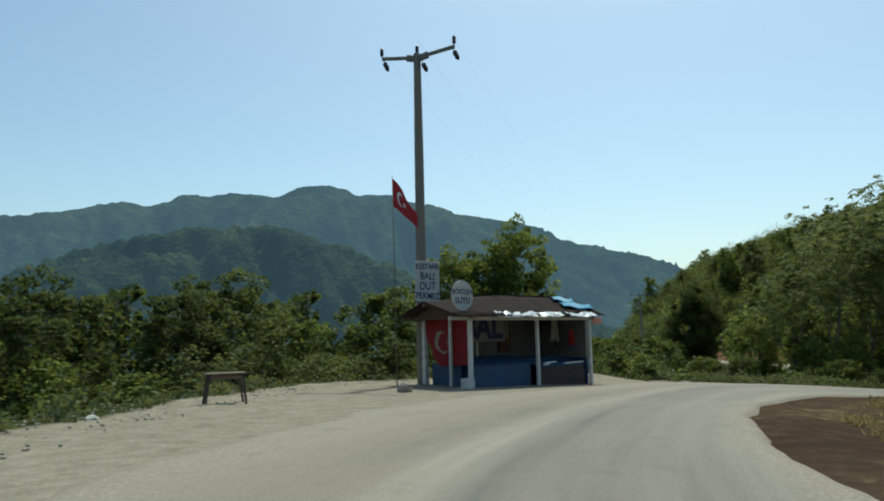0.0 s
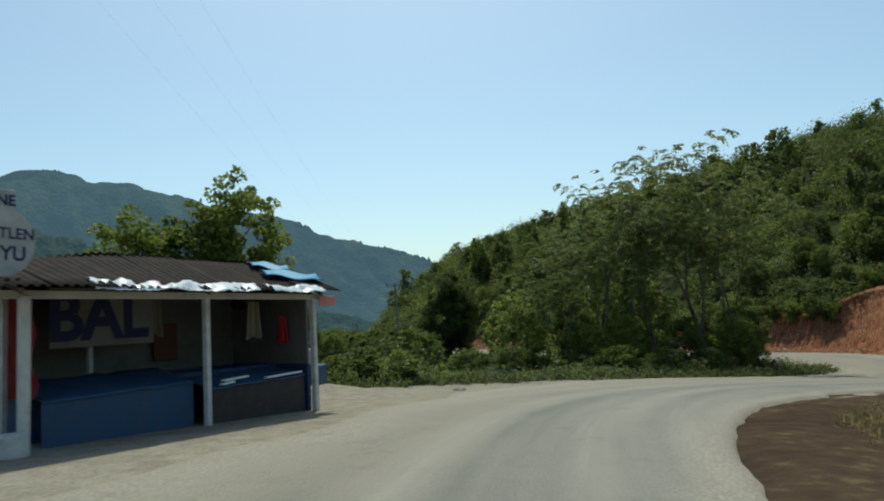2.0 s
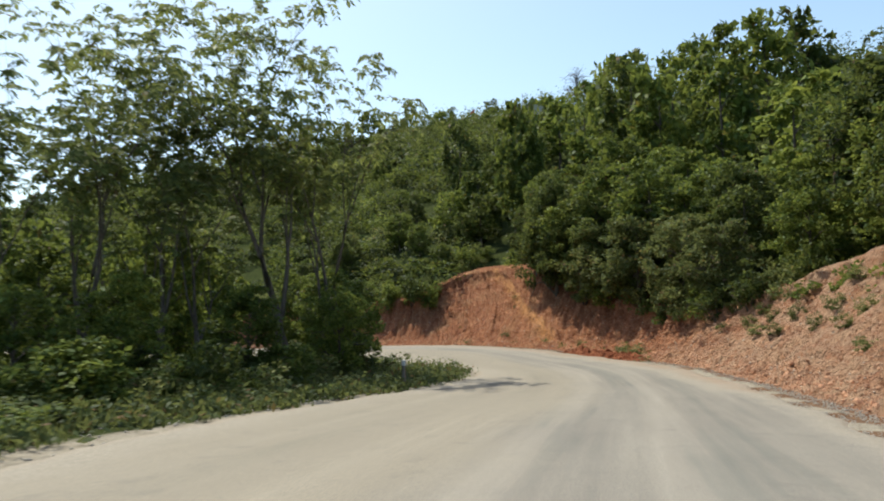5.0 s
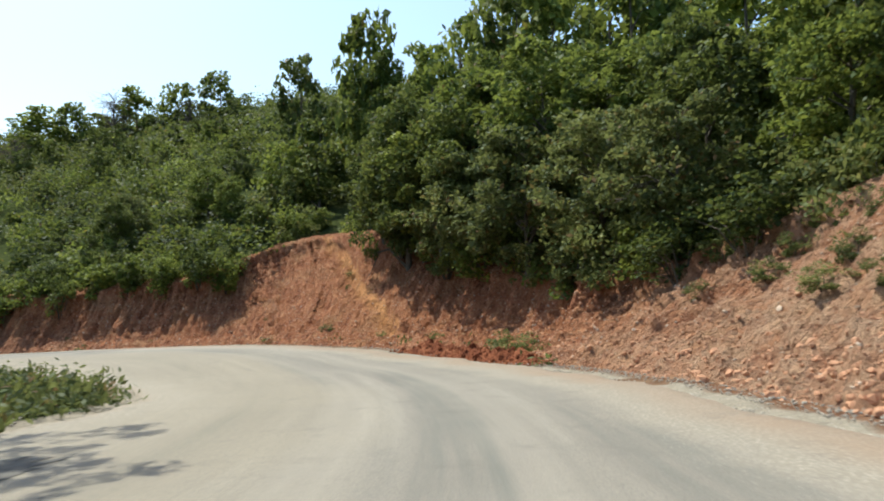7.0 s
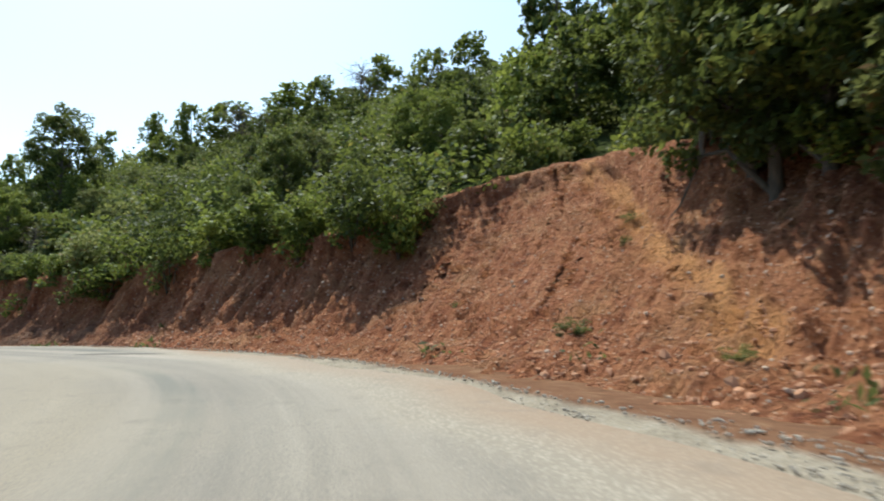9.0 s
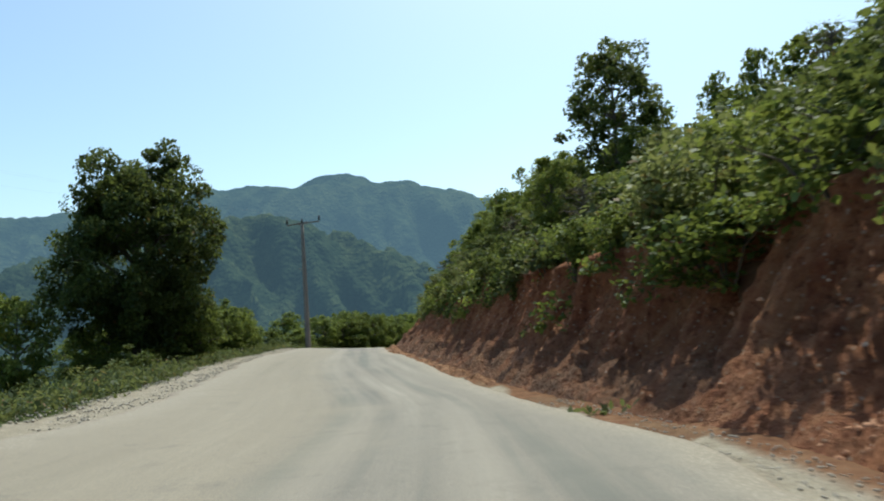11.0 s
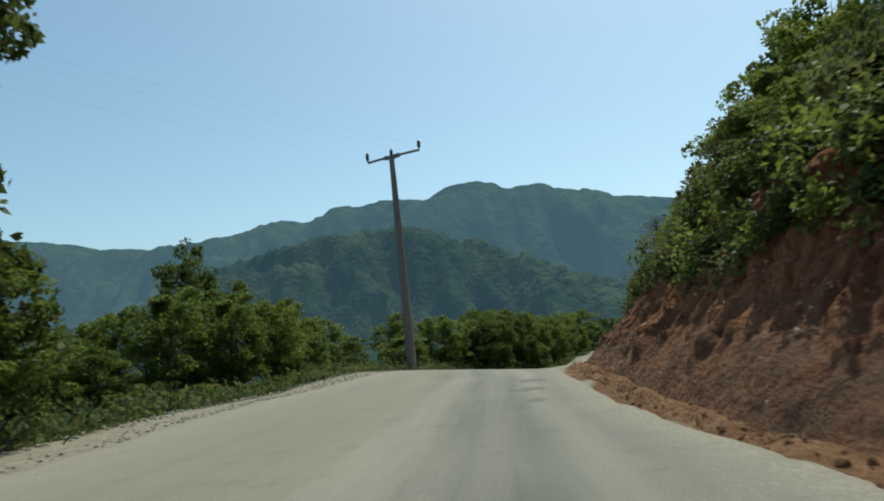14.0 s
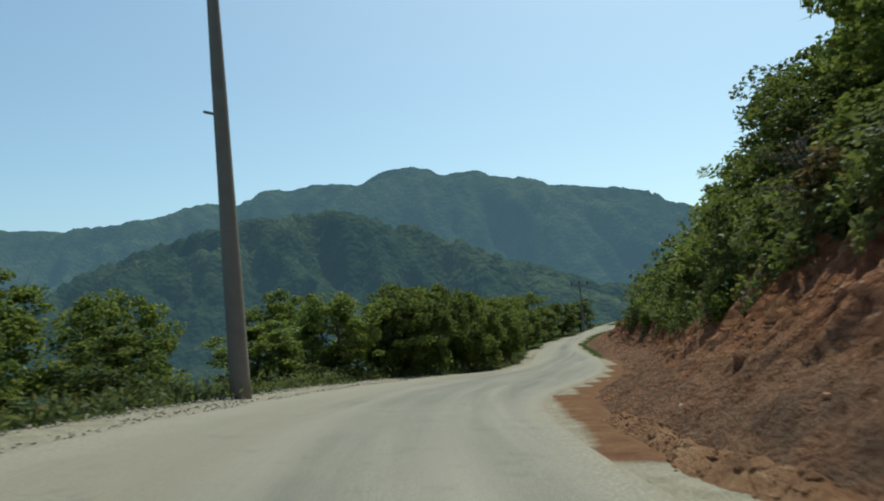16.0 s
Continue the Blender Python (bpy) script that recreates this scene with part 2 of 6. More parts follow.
def mountain_material(name, cell, veil, deep):
    """Far forest, its even summer haze of distance painted as a blue glow."""
    m = Nodes(name)
    p = m.pos()
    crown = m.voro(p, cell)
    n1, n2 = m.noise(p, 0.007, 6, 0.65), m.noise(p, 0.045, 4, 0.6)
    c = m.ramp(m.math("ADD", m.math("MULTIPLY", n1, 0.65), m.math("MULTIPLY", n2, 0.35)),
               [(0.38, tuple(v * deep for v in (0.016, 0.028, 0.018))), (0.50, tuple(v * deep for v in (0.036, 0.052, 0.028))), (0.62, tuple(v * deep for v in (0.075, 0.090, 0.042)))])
    # Darker between the crowns: the shade of the gaps is put into colour.
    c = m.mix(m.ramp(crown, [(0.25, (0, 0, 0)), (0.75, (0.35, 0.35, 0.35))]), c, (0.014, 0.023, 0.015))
    m.bump(m.math("ADD", m.math("SUBTRACT", 1.0, crown), m.math("MULTIPLY", n2, 3.0)), 0.8, 3.0)
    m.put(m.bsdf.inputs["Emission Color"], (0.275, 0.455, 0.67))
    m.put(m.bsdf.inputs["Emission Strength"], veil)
    return m.done(c, 1.0, 0, 0.0)


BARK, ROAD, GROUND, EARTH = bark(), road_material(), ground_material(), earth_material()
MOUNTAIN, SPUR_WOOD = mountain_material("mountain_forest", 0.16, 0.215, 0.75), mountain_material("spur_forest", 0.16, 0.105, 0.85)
CONCRETE = paint("pole_concrete", (0.225, 0.195, 0.165), 0.85, 0, 0.5, 2.0)
STEEL = paint("arm_steel", (0.22, 0.19, 0.16), 0.6, 0.4, 0.6, 5)
PORCELAIN = paint("insulator_glaze", (0.035, 0.022, 0.018), 0.25, 0, 0.1)
WHITE = paint("white_paint", (0.62, 0.60, 0.56), 0.7, 0, 0.55, 4)
WALLW = paint("wall_whitewash", (0.55, 0.54, 0.50), 0.85, 0, 0.5, 2)
BLUE = paint("blue_tarpaulin", (0.045, 0.105, 0.215), 0.6, 0, 0.4, 3)
BLUEP = paint("blue_paint", (0.045, 0.090, 0.170), 0.7, 0, 0.45, 3)
SKYBLUE = paint("bright_blue_sheet", (0.010, 0.22, 0.40), 0.5, 0, 0.15, 3)
RUST = paint("rusty_roof_sheet", (0.015, 0.0095, 0.0078), 0.95, 0.0, 0.8, 3, (0.060, 0.026, 0.017))
# Inner whitewash and dado toned down: the stall's shade is in their colour.
INNERW = paint("shaded_whitewash", (0.22, 0.215, 0.20), 0.9, 0, 0.6, 2)
DADO = paint("dark_blue_dado", (0.034, 0.070, 0.145), 0.75, 0, 0.4, 3)
GABLE = paint("brown_gable_board", (0.085, 0.050, 0.032), 0.9, 0, 0.4, 5)
PLANK = paint("weathered_plank", (0.17, 0.12, 0.085), 0.85, 0, 0.5, 5)
DARKWOOD = paint("dark_board", (0.06, 0.05, 0.045), 0.85, 0, 0.4, 5)
PLASTIC = paint("white_plastic_film", (0.72, 0.73, 0.74), 0.28, 0, 0.15, 4)
PINK = paint("salmon_board", (0.60, 0.25, 0.19), 0.7, 0, 0.2, 4)
# Darker copy of the red for the side flag; roof shade is in it.
SHADED_RED = paint("shaded_red_cloth", (0.21, 0.008, 0.013), 0.85, 0, 0.15, 4)
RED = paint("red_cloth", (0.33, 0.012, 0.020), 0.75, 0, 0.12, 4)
CLOTHW = paint("white_cloth", (0.80, 0.79, 0.77), 0.8, 0, 0.08, 4)
REDSTONE = paint("pale_earth_stone", (0.62, 0.47, 0.35), 0.95, 0, 0.4, 5)
GRIT = paint("pale_grit", (0.39, 0.345, 0.285), 0.9, 0, 0.3, 6)
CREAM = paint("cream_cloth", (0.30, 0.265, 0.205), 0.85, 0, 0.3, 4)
INK = paint("sign_paint", (0.03, 0.035, 0.10), 0.7, 0, 0.2, 8)
BLACK = paint("dark_fabric", (0.025, 0.022, 0.022), 0.85, 0, 0.2, 6)
STONE = paint("field_stone", (0.30, 0.265, 0.22), 0.9, 0, 0.5, 4)
REDROCK = paint("earth_clod", (0.52, 0.27, 0.155), 0.95, 0, 0.4, 5, (0.45, 0.32, 0.21))
WIRE = paint("wire_aluminium", (0.10, 0.10, 0.11), 0.5, 0.6, 0.1)


# ---- mesh helpers ----
def mesh_from(name, verts, faces, mats):
    me = bpy.data.meshes.new(name)
    me.from_pydata([tuple(map(float, v)) for v in verts], [], [tuple(map(int, f)) for f in faces])
    for mt in mats:
        me.materials.append(mt)
    return me


def quads(name, verts, faces, mat):
    """A mesh out of numpy arrays of places and four-cornered faces."""
    me = bpy.data.meshes.new(name)
    nv, nf = len(verts), len(faces)
    me.vertices.add(nv)
    me.vertices.foreach_set("co", np.asarray(verts, np.float32).ravel())
    me.loops.add(nf * 4)
    me.loops.foreach_set("vertex_index", np.asarray(faces, np.int32).ravel())
    me.polygons.add(nf)
    me.polygons.foreach_set("loop_start", np.arange(0, nf * 4, 4, dtype=np.int32))
    me.materials.append(mat)
    me.update(calc_edges=True)
    return me


def smooth(me):
    me.polygons.foreach_set("use_smooth", [True] * len(me.polygons))
    return me


def part(name, bm, mat, parent=None, label="", rounded=False):
    """Links a bmesh as one mesh object, under a thing or a part where one is given."""
    me = bpy.data.meshes.new(name)
    bm.to_mesh(me)
    bm.free()
    me.materials.append(mat)
    if rounded:
        smooth(me)
    ob = new(name, me)
    if parent:
        ob.parent = parent
        ob.matrix_parent_inverse = parent.matrix_world.inverted()
    if label:
        ob["label"] = label
    return ob


def thing(name, label, category, place=(0, 0, 0), group="", kind=""):
    ob = new(name)
    ob.matrix_world = Matrix.Translation(place)
    bpy.context.view_layer.update()
    return tagged(ob, label, category, group, kind)


def box(bm, p, q, w, h, up=(0, 0, 1), bevel=0.006):
    """A beam from p to q, w wide and h high."""
    p, q, up = Vector(p), Vector(q), Vector(up)
    x = (q - p).normalized()
    y = up.cross(x).normalized()
    z = x.cross(y)
    m = Matrix((x, y, z)).transposed().to_4x4()
    m.translation = (p + q) / 2
    r = bmesh.ops.create_cube(bm, size=1, matrix=m @ Matrix.Diagonal(((q - p).length, w, h, 1)))
    if bevel:
        es = list({e for v in r["verts"] for e in v.link_edges})
        bmesh.ops.bevel(bm, geom=es, offset=min(bevel, w * 0.3, h * 0.3), segments=1, affect="EDGES")
    return bm


def tube(bm, points, radii, sides=8, cap=True):
    """A round bar along points."""
    rings = []
    pts = [Vector(p) for p in points]
    for i, p in enumerate(pts):
        d = (pts[min(i + 1, len(pts) - 1)] - pts[max(i - 1, 0)]).normalized()
        a = d.orthogonal().normalized() if abs(d.z) > 0.9 else Vector((0, 0, 1)).cross(d).normalized()
        b = d.cross(a)
        rings.append([bm.verts.new(p + (a * math.cos(k * math.tau / sides) + b * math.sin(k * math.tau / sides)) * radii[i]) for k in range(sides)])
    for r0, r1 in zip(rings, rings[1:]):
        for k in range(sides):
            bm.faces.new((r0[k], r0[(k + 1) % sides], r1[(k + 1) % sides], r1[k]))
    if cap:
        bm.faces.new(rings[0][::-1])
        bm.faces.new(rings[-1])
    return bm


def lerp(a, b, f):
    return tuple(x + (y - x) * f for x, y in zip(a, b))


# ---- plan: the road, its edges and the cut bank ----
SPINE = np.array([(-3, -60, 1.2), (-0.5, -20, 0.3), *[(p[1][0], p[1][1], p[1][2] - EYE) for p in PATH],
                  (53.4, 116, -5.2), (52.5, 122, -5.42), (52.3, 130, -5.85), (53.2, 140, -6.45), (55.2, 152, -7.05), (57.5, 166, -7.3), (60, 185, -6.85), (62.5, 200, -6.4), (67, 222, -6.1)])
# edge of the verge on the left: x, y and how steeply the land falls away beyond it
LEFT = np.array([(-6, -60, .3), (-4, 0, .38), (-3.3, 9.5, .42), (-2.8, 14.5, .42), (-2.2, 19.6, .42), (-1.2, 25, .40), (0.6, 29.5, .36), (4.0, 32.6, .32), (9, 34.6, .25), (15, 35.2, .16),
                 (22, 35.8, .07), (27, 37.4, .04), (33, 39.2, .03), (39, 40.7, .02), (44, 42.0, .02), (47.5, 43.6, .03), (49.6, 46.5, .04), (51.3, 51, .05), (52.4, 58, .07), (53, 66, .10),
                 (52.8, 76, .14), (51.6, 86, .18), (49.8, 95, .2), (48.0, 106, .2), (47.5, 114, .2), (48.0, 119, .2), (47.8, 124, .2), (48.0, 132, .2), (49.0, 142, .2), (51.4, 150, .2), (54.0, 157, .2), (54.9, 163, .2), (55.8, 176, .2), (58.3, 189, .2), (61, 196, .2), (64.5, 206, .2), (67.5, 221, .22), (71, 245, .25), (77, 275, .25), (70, 330, .25), (20, 600, .25), (0, 1200, .25)])
# edge of the sealed surface on the left; further on it runs with the verge
SEALED = np.array([(-4, -60), (-2.0, 0), (-1.0, 7), (0.6, 12.5), (3.4, 17.2), (7.0, 21.2), (10.5, 25.5), (14.0, 29.5), (19, 33.2), (23.5, 35.6), *[(a + 0.9 * (70 < b < 150), b) for a, b, c in LEFT[11:]]])
RIGHT = np.array([(3.5, -60), (4.3, 0), (4.8, 5.5), (5.35, 7.8), (5.75, 8.9), (6.3, 10.4), (6.95, 12.0), (7.75, 13.4), (8.75, 15.0), (9.4, 15.8), (10.05, 16.5), (11.3, 17.65), (12.3, 18.7), (13.2, 19.5), (14.2, 20.35), (15.8, 21.45), (18.0, 22.75), (21.6, 24.5), (24.5, 25.75), (27.5, 26.8), (31, 27.8), (35, 28.9), (43, 31.6), (49, 34.8), (53.6, 38.2), (57.2, 42),
                  (59.6, 46), (61.0, 51), (62.2, 57), (62.9, 63), (62.9, 70), (61.5, 78), (60.0, 86), (58.7, 94), (57.2, 101.5), (56.2, 108.5), (55.9, 111.6), (55.5, 115.5), (55.15, 119), (54.95, 122.5), (54.9, 125.5), (55.25, 129), (55.95, 133.5), (56.9, 139), (58.5, 147), (59.4, 154), (59.8, 163), (59.6, 173), (59.7, 181), (62.5, 194), (66.2, 205), (71, 221), (75, 245), (82, 275), (77, 330), (30, 600), (10, 1200)])
# foot of the bank: x, y, height of the cut face, its run, and the slope of the hill above
FOOT = np.array([(16, -60, .1, 1, .02), (16, -10, .1, 1, .03), (17, 10, .15, 1, .05), (20.5, 19.5, .3, 1, .12), (25, 23.2, 1.0, 1.4, .26), (30, 25.2, 2.6, 2.9, .34), (38, 28.2, 4.4, 4.4, .36), (43, 30.2, 4.7, 4.6, .38), (48, 32.6, 4.1, 4.2, .40), (52, 34.6, 3.2, 3.2, .46),
                 (55, 36.8, 2.3, 2.2, .50), (58, 39.0, 2.0, 1.6, .50), (63, 43.0, 2.7, 1.4, .49), (65.4, 47.2, 3.8, 2.6, .45), (66.4, 51.5, 5.2, 6.6, .42), (66.9, 56, 5.9, 7.3, .42), (66.7, 59.0, 5.8, 7.1, .42), (66.3, 60.6, 4.1, 3.1, .43), (66.0, 62, 3.6, 2.3, .43), (64.5, 70, 3.0, 1.5, .45), (62.2, 80, 2.8, 1.2, .47),
                 (60.1, 91, 2.9, 1.15, .50), (58.2, 102, 3.0, 1.4, .50), (57.2, 112, 3.0, 1.75, .50), (57.2, 119, 3.0, 1.85, .52), (57.5, 126, 3.0, 2.0, .56), (58.2, 132, 3.0, 1.9, .64), (59.8, 139, 2.9, 1.3, .70), (61.3, 147, 2.6, 1.3, .78), (62.2, 154, 2.3, 1.3, .80), (62.5, 163, 2.0, 1.3, .80), (62.3, 173, 1.8, 1.3, .80), (62.5, 181, 1.6, 1.3, .80), (65.5, 194, 1.4, 1.2, .78), (69.5, 205, 1.2, 1.2, .8), (74, 221, 1, 1.2, .85), (79, 245, 1, 1.2, .95), (86, 275, 1, 1.2, .95), (86, 330, 1, 1.2, .6), (60, 600, 1, 1.2, .1), (40, 1200, 1, 1.2, .05)])


def nearest(poly, x, y):
    """Distance to a line of points, signed positive to its left, the place along it and the columns that go with it."""
    best, sgn = np.full(x.shape, 1e9), np.ones(x.shape)
    out = np.zeros((poly.shape[1] - 2 + 1,) + x.shape)
    run = 0.0
    for a, b in zip(poly[:-1], poly[1:]):
        dx, dy = b[0] - a[0], b[1] - a[1]
        n = math.hypot(dx, dy)
        f = np.clip(((x - a[0]) * dx + (y - a[1]) * dy) / n**2, 0, 1)
        d = np.hypot(x - a[0] - f * dx, y - a[1] - f * dy)
        near = d < best - 1e-9
        best = np.where(near, d, best)
        side = np.sign(dx * (y - a[1]) - dy * (x - a[0]))
        sgn = np.where(near, np.where(side == 0, 1, side), sgn)
        out[0] = np.where(near, run + f * n, out[0])
        for k in range(2, poly.shape[1]):
            out[k - 1] = np.where(near, a[k] + f * (b[k] - a[k]), out[k - 1])
        run += n
    return best * sgn, out


def step(a, b, v):
    f = np.clip((v - a) / (b - a), 0, 1)
    return f * f * (3 - 2 * f)


DENSE = np.concatenate([np.linspace(a, b, max(2, int(np.linalg.norm(b[:2] - a[:2]) / 1.5)), endpoint=False) for a, b in zip(SPINE[:-1], SPINE[1:])])


def base_height(x, y):
    top, low = np.zeros(x.shape), np.zeros(x.shape)
    for px, py, pz in DENSE:
        w = 1 / ((x - px) ** 2 + (y - py) ** 2 + 3.0) ** 2
        top += w * pz
        low += w
    d = -nearest(SPINE[:, :2], x, y)[0]
    fall = 0.08 * np.clip(d - 3, 0, 5) * step(36, 42, y) * (1 - step(62, 70, y)) * step(48, 56, x)
    cant = 0.07 * np.clip(d, -6, 5) * step(111, 120, y) * (1 - step(138, 160, y))
    return top / low - 0.058 * np.clip(d, 0, 9) * (1 - step(20, 33, y)) - fall - cant


def wave(x, y, scale, seed=0):
    return np.array([noise.fractal((a / scale, b / scale, seed), 0.7, 2.0, 4) for a, b in zip(x.ravel(), y.ravel())]).reshape(x.shape)


def height(x, y, rough=True):
    """The land: z, and how much of it is gravel, red earth and dry grass."""
    z = base_height(x, y)
    dl, el = nearest(LEFT, x, y)
    dr = nearest(RIGHT, x, y)[0]
    df, ef = nearest(FOOT, x, y)
    out_l, out_r, hill = np.maximum(dl, 0), np.maximum(-dr, 0), np.maximum(-df, 0)
    z = z - el[1] * np.minimum(np.maximum(out_l - 1.4, 0), 160) * step(0, 6, out_l)
    face = ef[1] * step(0.3, 1.0, (hill - 0.35) / np.maximum(ef[2], 0.3))
    z = z + face + ef[3] * np.minimum(np.maximum(hill - ef[2], 0), 42) + ef[3] * 0.82 * np.clip(hill - 42, 0, 140)
    brow = 23 + 0.31 * (np.minimum(x, 205) - 116)
    z = np.where(hill > 3, z - 4 * np.logaddexp(0, np.clip((z - brow) / 4, -30, 30)), z)
    z = z + (0.03 * step(0.0, 0.25, out_r) - 0.12 * step(0.5, 4.0, out_r)) * (1 - step(0.5, 2.0, ef[1]))
    off = np.maximum(out_l, out_r)
    on_road = (dl < 0.3) & (dr > -0.3)
    if rough:
        n = wave(x, y, 7.0) * 0.35 + wave(x, y, 1.6, 5) * 0.10
        z = z + n * step(0.3, 5.0, off)
    z = z + 0.44 * np.exp(-((x - 9.3) ** 2 + (y - 32.0) ** 2) / 4.8)
    z = z + (0.04 + 0.13 * wave(x, y, 1.9, 6)) * np.exp(-((dl + 0.6) / 1.0) ** 2) * step(9, 13, y) * (1 - step(22, 26, y)) * (x < 10)
    z = z - 0.05 * on_road - 0.34 * np.clip(y - 272, 0, 260)
    first = 1 - step(95, 108, el[0])
    gravel = np.where(dl > 0, 1 - step(0.2, np.where(first > 0.5, 1.0, 1.3), dl), 0) + np.where(dr < 0, 1 - step(0.1, np.where(y > 72, 0.25, 0.9), -dr), 0) * step(0.5, 1.0, ef[1]) * (y < 70) + on_road * (y < 224) * ((dr > 1.6) | (x > 24))
    red = 1.8 * step(0.05, 0.3, out_r) * (1 - step(150, 172, y)) * (1 - step(0.6, 2.4, hill - ef[2])) * step(0.6, 1.6, ef[1])
    dry = 2 * (dr < 1.4) * (x < 26) * (1 - step(1.0, 2.5, ef[1])) * (out_r < 30) * (y < 40)
    ditch = 2.0 * np.where(dr < 0, 1 - step(0.24, 0.34, -dr), 0) * np.maximum(step(66, 74, y) * (1 - step(106, 118, y)), step(26, 31, x) * (y < 37))
    return z, np.clip(gravel, 0, 1), red, dry, ditch


def one_height(x, y):
    return float(height(np.array([float(x)]), np.array([float(y)]), False)[0][0])


def spread(lo, a, b, hi, s, grow=1.22):
    """Grid lines: close between a and b, wider and wider out to lo and hi."""
    mid = list(np.arange(a, b + s / 2, s))
    left, right, d = [], [], s
    v = a
    while v > lo:
        d *= grow
        v -= d
        left.append(v)
    d, v = s, mid[-1]
    while v < hi:
        d *= grow
        v += d
        right.append(v)
    return np.array(left[::-1] + mid + right)


def build_ground():
    gx, gy = spread(-3500, -26, 112, 3500, 0.8), spread(-3500, -8, 300, 3500, 0.85)
    x, y = np.meshgrid(gx, gy)
    z, gravel, red, dry, ditch = height(x, y)
    df, ef = nearest(FOOT, x, y)
    bank = step(0.5, 1.2, ef[1]) * (y < 222) * (x > 24)
    z = z - bank * np.where(df < 0, 0.8 * step(0.0, 0.6, -df) * (1 - step(ef[2] + 0.9, ef[2] + 2.1, -df)), 0.14 * step(0.9, 1.5, -nearest(RIGHT, x, y)[0]))
    nx, ny = len(gx), len(gy)
    i = (np.arange(ny - 1)[:, None] * nx + np.arange(nx - 1)[None]).ravel()
    me = quads("ground", np.stack([x.ravel(), y.ravel(), z.ravel()], 1), np.stack([i, i + 1, i + nx + 1, i + nx], 1), GROUND)
    for key, v in (("gravel", gravel), ("red", red), ("dry", dry), ("ditch", ditch)):
        me.attributes.new(key, "FLOAT", "POINT").data.foreach_set("value", v.ravel().astype(np.float32))
    tagged(new("ground", smooth(me)), "brown soil hillside with gravel verges and leaf litter", "ground", kind="structure")


def reach(poly, p, n):
    """How far from p along n a line of points is met."""
    best = None
    for a, b in zip(poly[:-1, :2], poly[1:, :2]):
        e = b - a
        det = n[0] * -e[1] + n[1] * e[0]
        if abs(det) < 1e-9:
            continue
        r = a - p
        t = (r[0] * -e[1] + r[1] * e[0]) / det
        f = (n[0] * r[1] - n[1] * r[0]) / det
        if -1e-6 <= f <= 1 + 1e-6 and t > 0 and (best is None or t < best):
            best = t
    return best


def build_road():
    rows = [r for r in along(SPINE, 0.4)]
    pos, dirs = np.array([r[0] for r in rows]), np.array([r[1] for r in rows])
    for _ in range(60):
        dirs[1:-1] = (dirs[:-2] + dirs[1:-1] + dirs[2:]) / 3
        pos[1:-1] = (pos[:-2] + pos[1:-1] + pos[2:]) / 3
    dirs /= np.linalg.norm(dirs, axis=1, keepdims=True)
    lefts, rights = [], []
    for p, d in zip(pos, dirs):
        n = np.array((-d[1], d[0]))
        lefts.append(reach(SEALED, p[:2], n) or (lefts[-1] if lefts else 3))
        rights.append(reach(RIGHT, p[:2], -n) or (rights[-1] if rights else 3))
    lefts, rights = np.clip(lefts, 0.5, 14), np.clip(rights, 0.5, 14)
    k = np.ones(9) / 9
    lefts[4:-4], rights[4:-4] = np.convolve(lefts, k, "valid"), np.convolve(rights, k, "valid")
    cols = np.array([0, 0.012, 0.04, 0.1, 0.2, 0.3, 0.4, 0.5, 0.6, 0.7, 0.8, 0.9, 0.96, 0.988, 1])
    verts, lane, edge = [], [], []
    for i, (p, d) in enumerate(zip(pos, dirs)):
        n = np.array((-d[1], d[0]))
        s = rows[i][2]
        wl = lefts[i] + 0.35 * noise.fractal((s * 0.35, 0, 1), 0.6, 2.2, 4)
        wr = rights[i] + (0.12 if p[1] < 24 or p[1] > 68 else 0.35) * noise.fractal((s * 0.35, 0, 7), 0.6, 2.2, 4)
        for c in cols:
            t = wl - (wl + wr) * c
            verts.append((*(p[:2] + n * t), 0.0))
            lane.append((t, s))
            bend = float(step(36, 42, p[0]) * (1 - step(56, 66, p[1])))
            edge.append(max(0.0, 1 - min((wl - t) / 2.2, (t + wr) / (1.1 + 1.1 * bend))) * (1 + 0.6 * bend * (t < 0)))
    v = np.array(verts)
    v[:, 2] = base_height(v[:, 0], v[:, 1]) + 0.03
    nc = len(cols)
    v[0::nc, 2] -= 0.07
    v[nc - 1::nc, 2] -= 0.07
    i = (np.arange(len(rows) - 1)[:, None] * nc + np.arange(nc - 1)[None]).ravel()
    me = quads("road", v, np.stack([i, i + 1, i + nc + 1, i + nc], 1), ROAD)
    loops = np.empty(len(me.loops), np.int32)
    me.loops.foreach_get("vertex_index", loops)
    me.uv_layers.new(name="lane").data.foreach_set("uv", np.array(lane)[loops].astype(np.float32).ravel())
    me.attributes.new("edge", "FLOAT", "POINT").data.foreach_set("value", np.array(edge, np.float32))
    tagged(new("road", smooth(me)), "pale dusty chip-seal road curving between gravel edges", "road", kind="structure")


def along(poly, spacing):
    """Points every so far along a line, with its columns and its direction."""
    rows, run = [], 0.0
    for a, b in zip(poly[:-1], poly[1:]):
        n = math.hypot(*(b - a)[:2])
        k = max(1, round(n / spacing))
        for j in range(k):
            rows.append((a + (b - a) * j / k, (b - a)[:2] / n, run + n * j / k))
        run += n
    return rows


GULLY = [Vector(v) for v in ((74.6, 57.8, 0), (72.8, 55.3, 0), (71.4, 53.9, 0), (69.6, 52.1, 0), (68.3, 50.7, 0), (67.0, 49.6, 0), (65.5, 48.5, 0))]


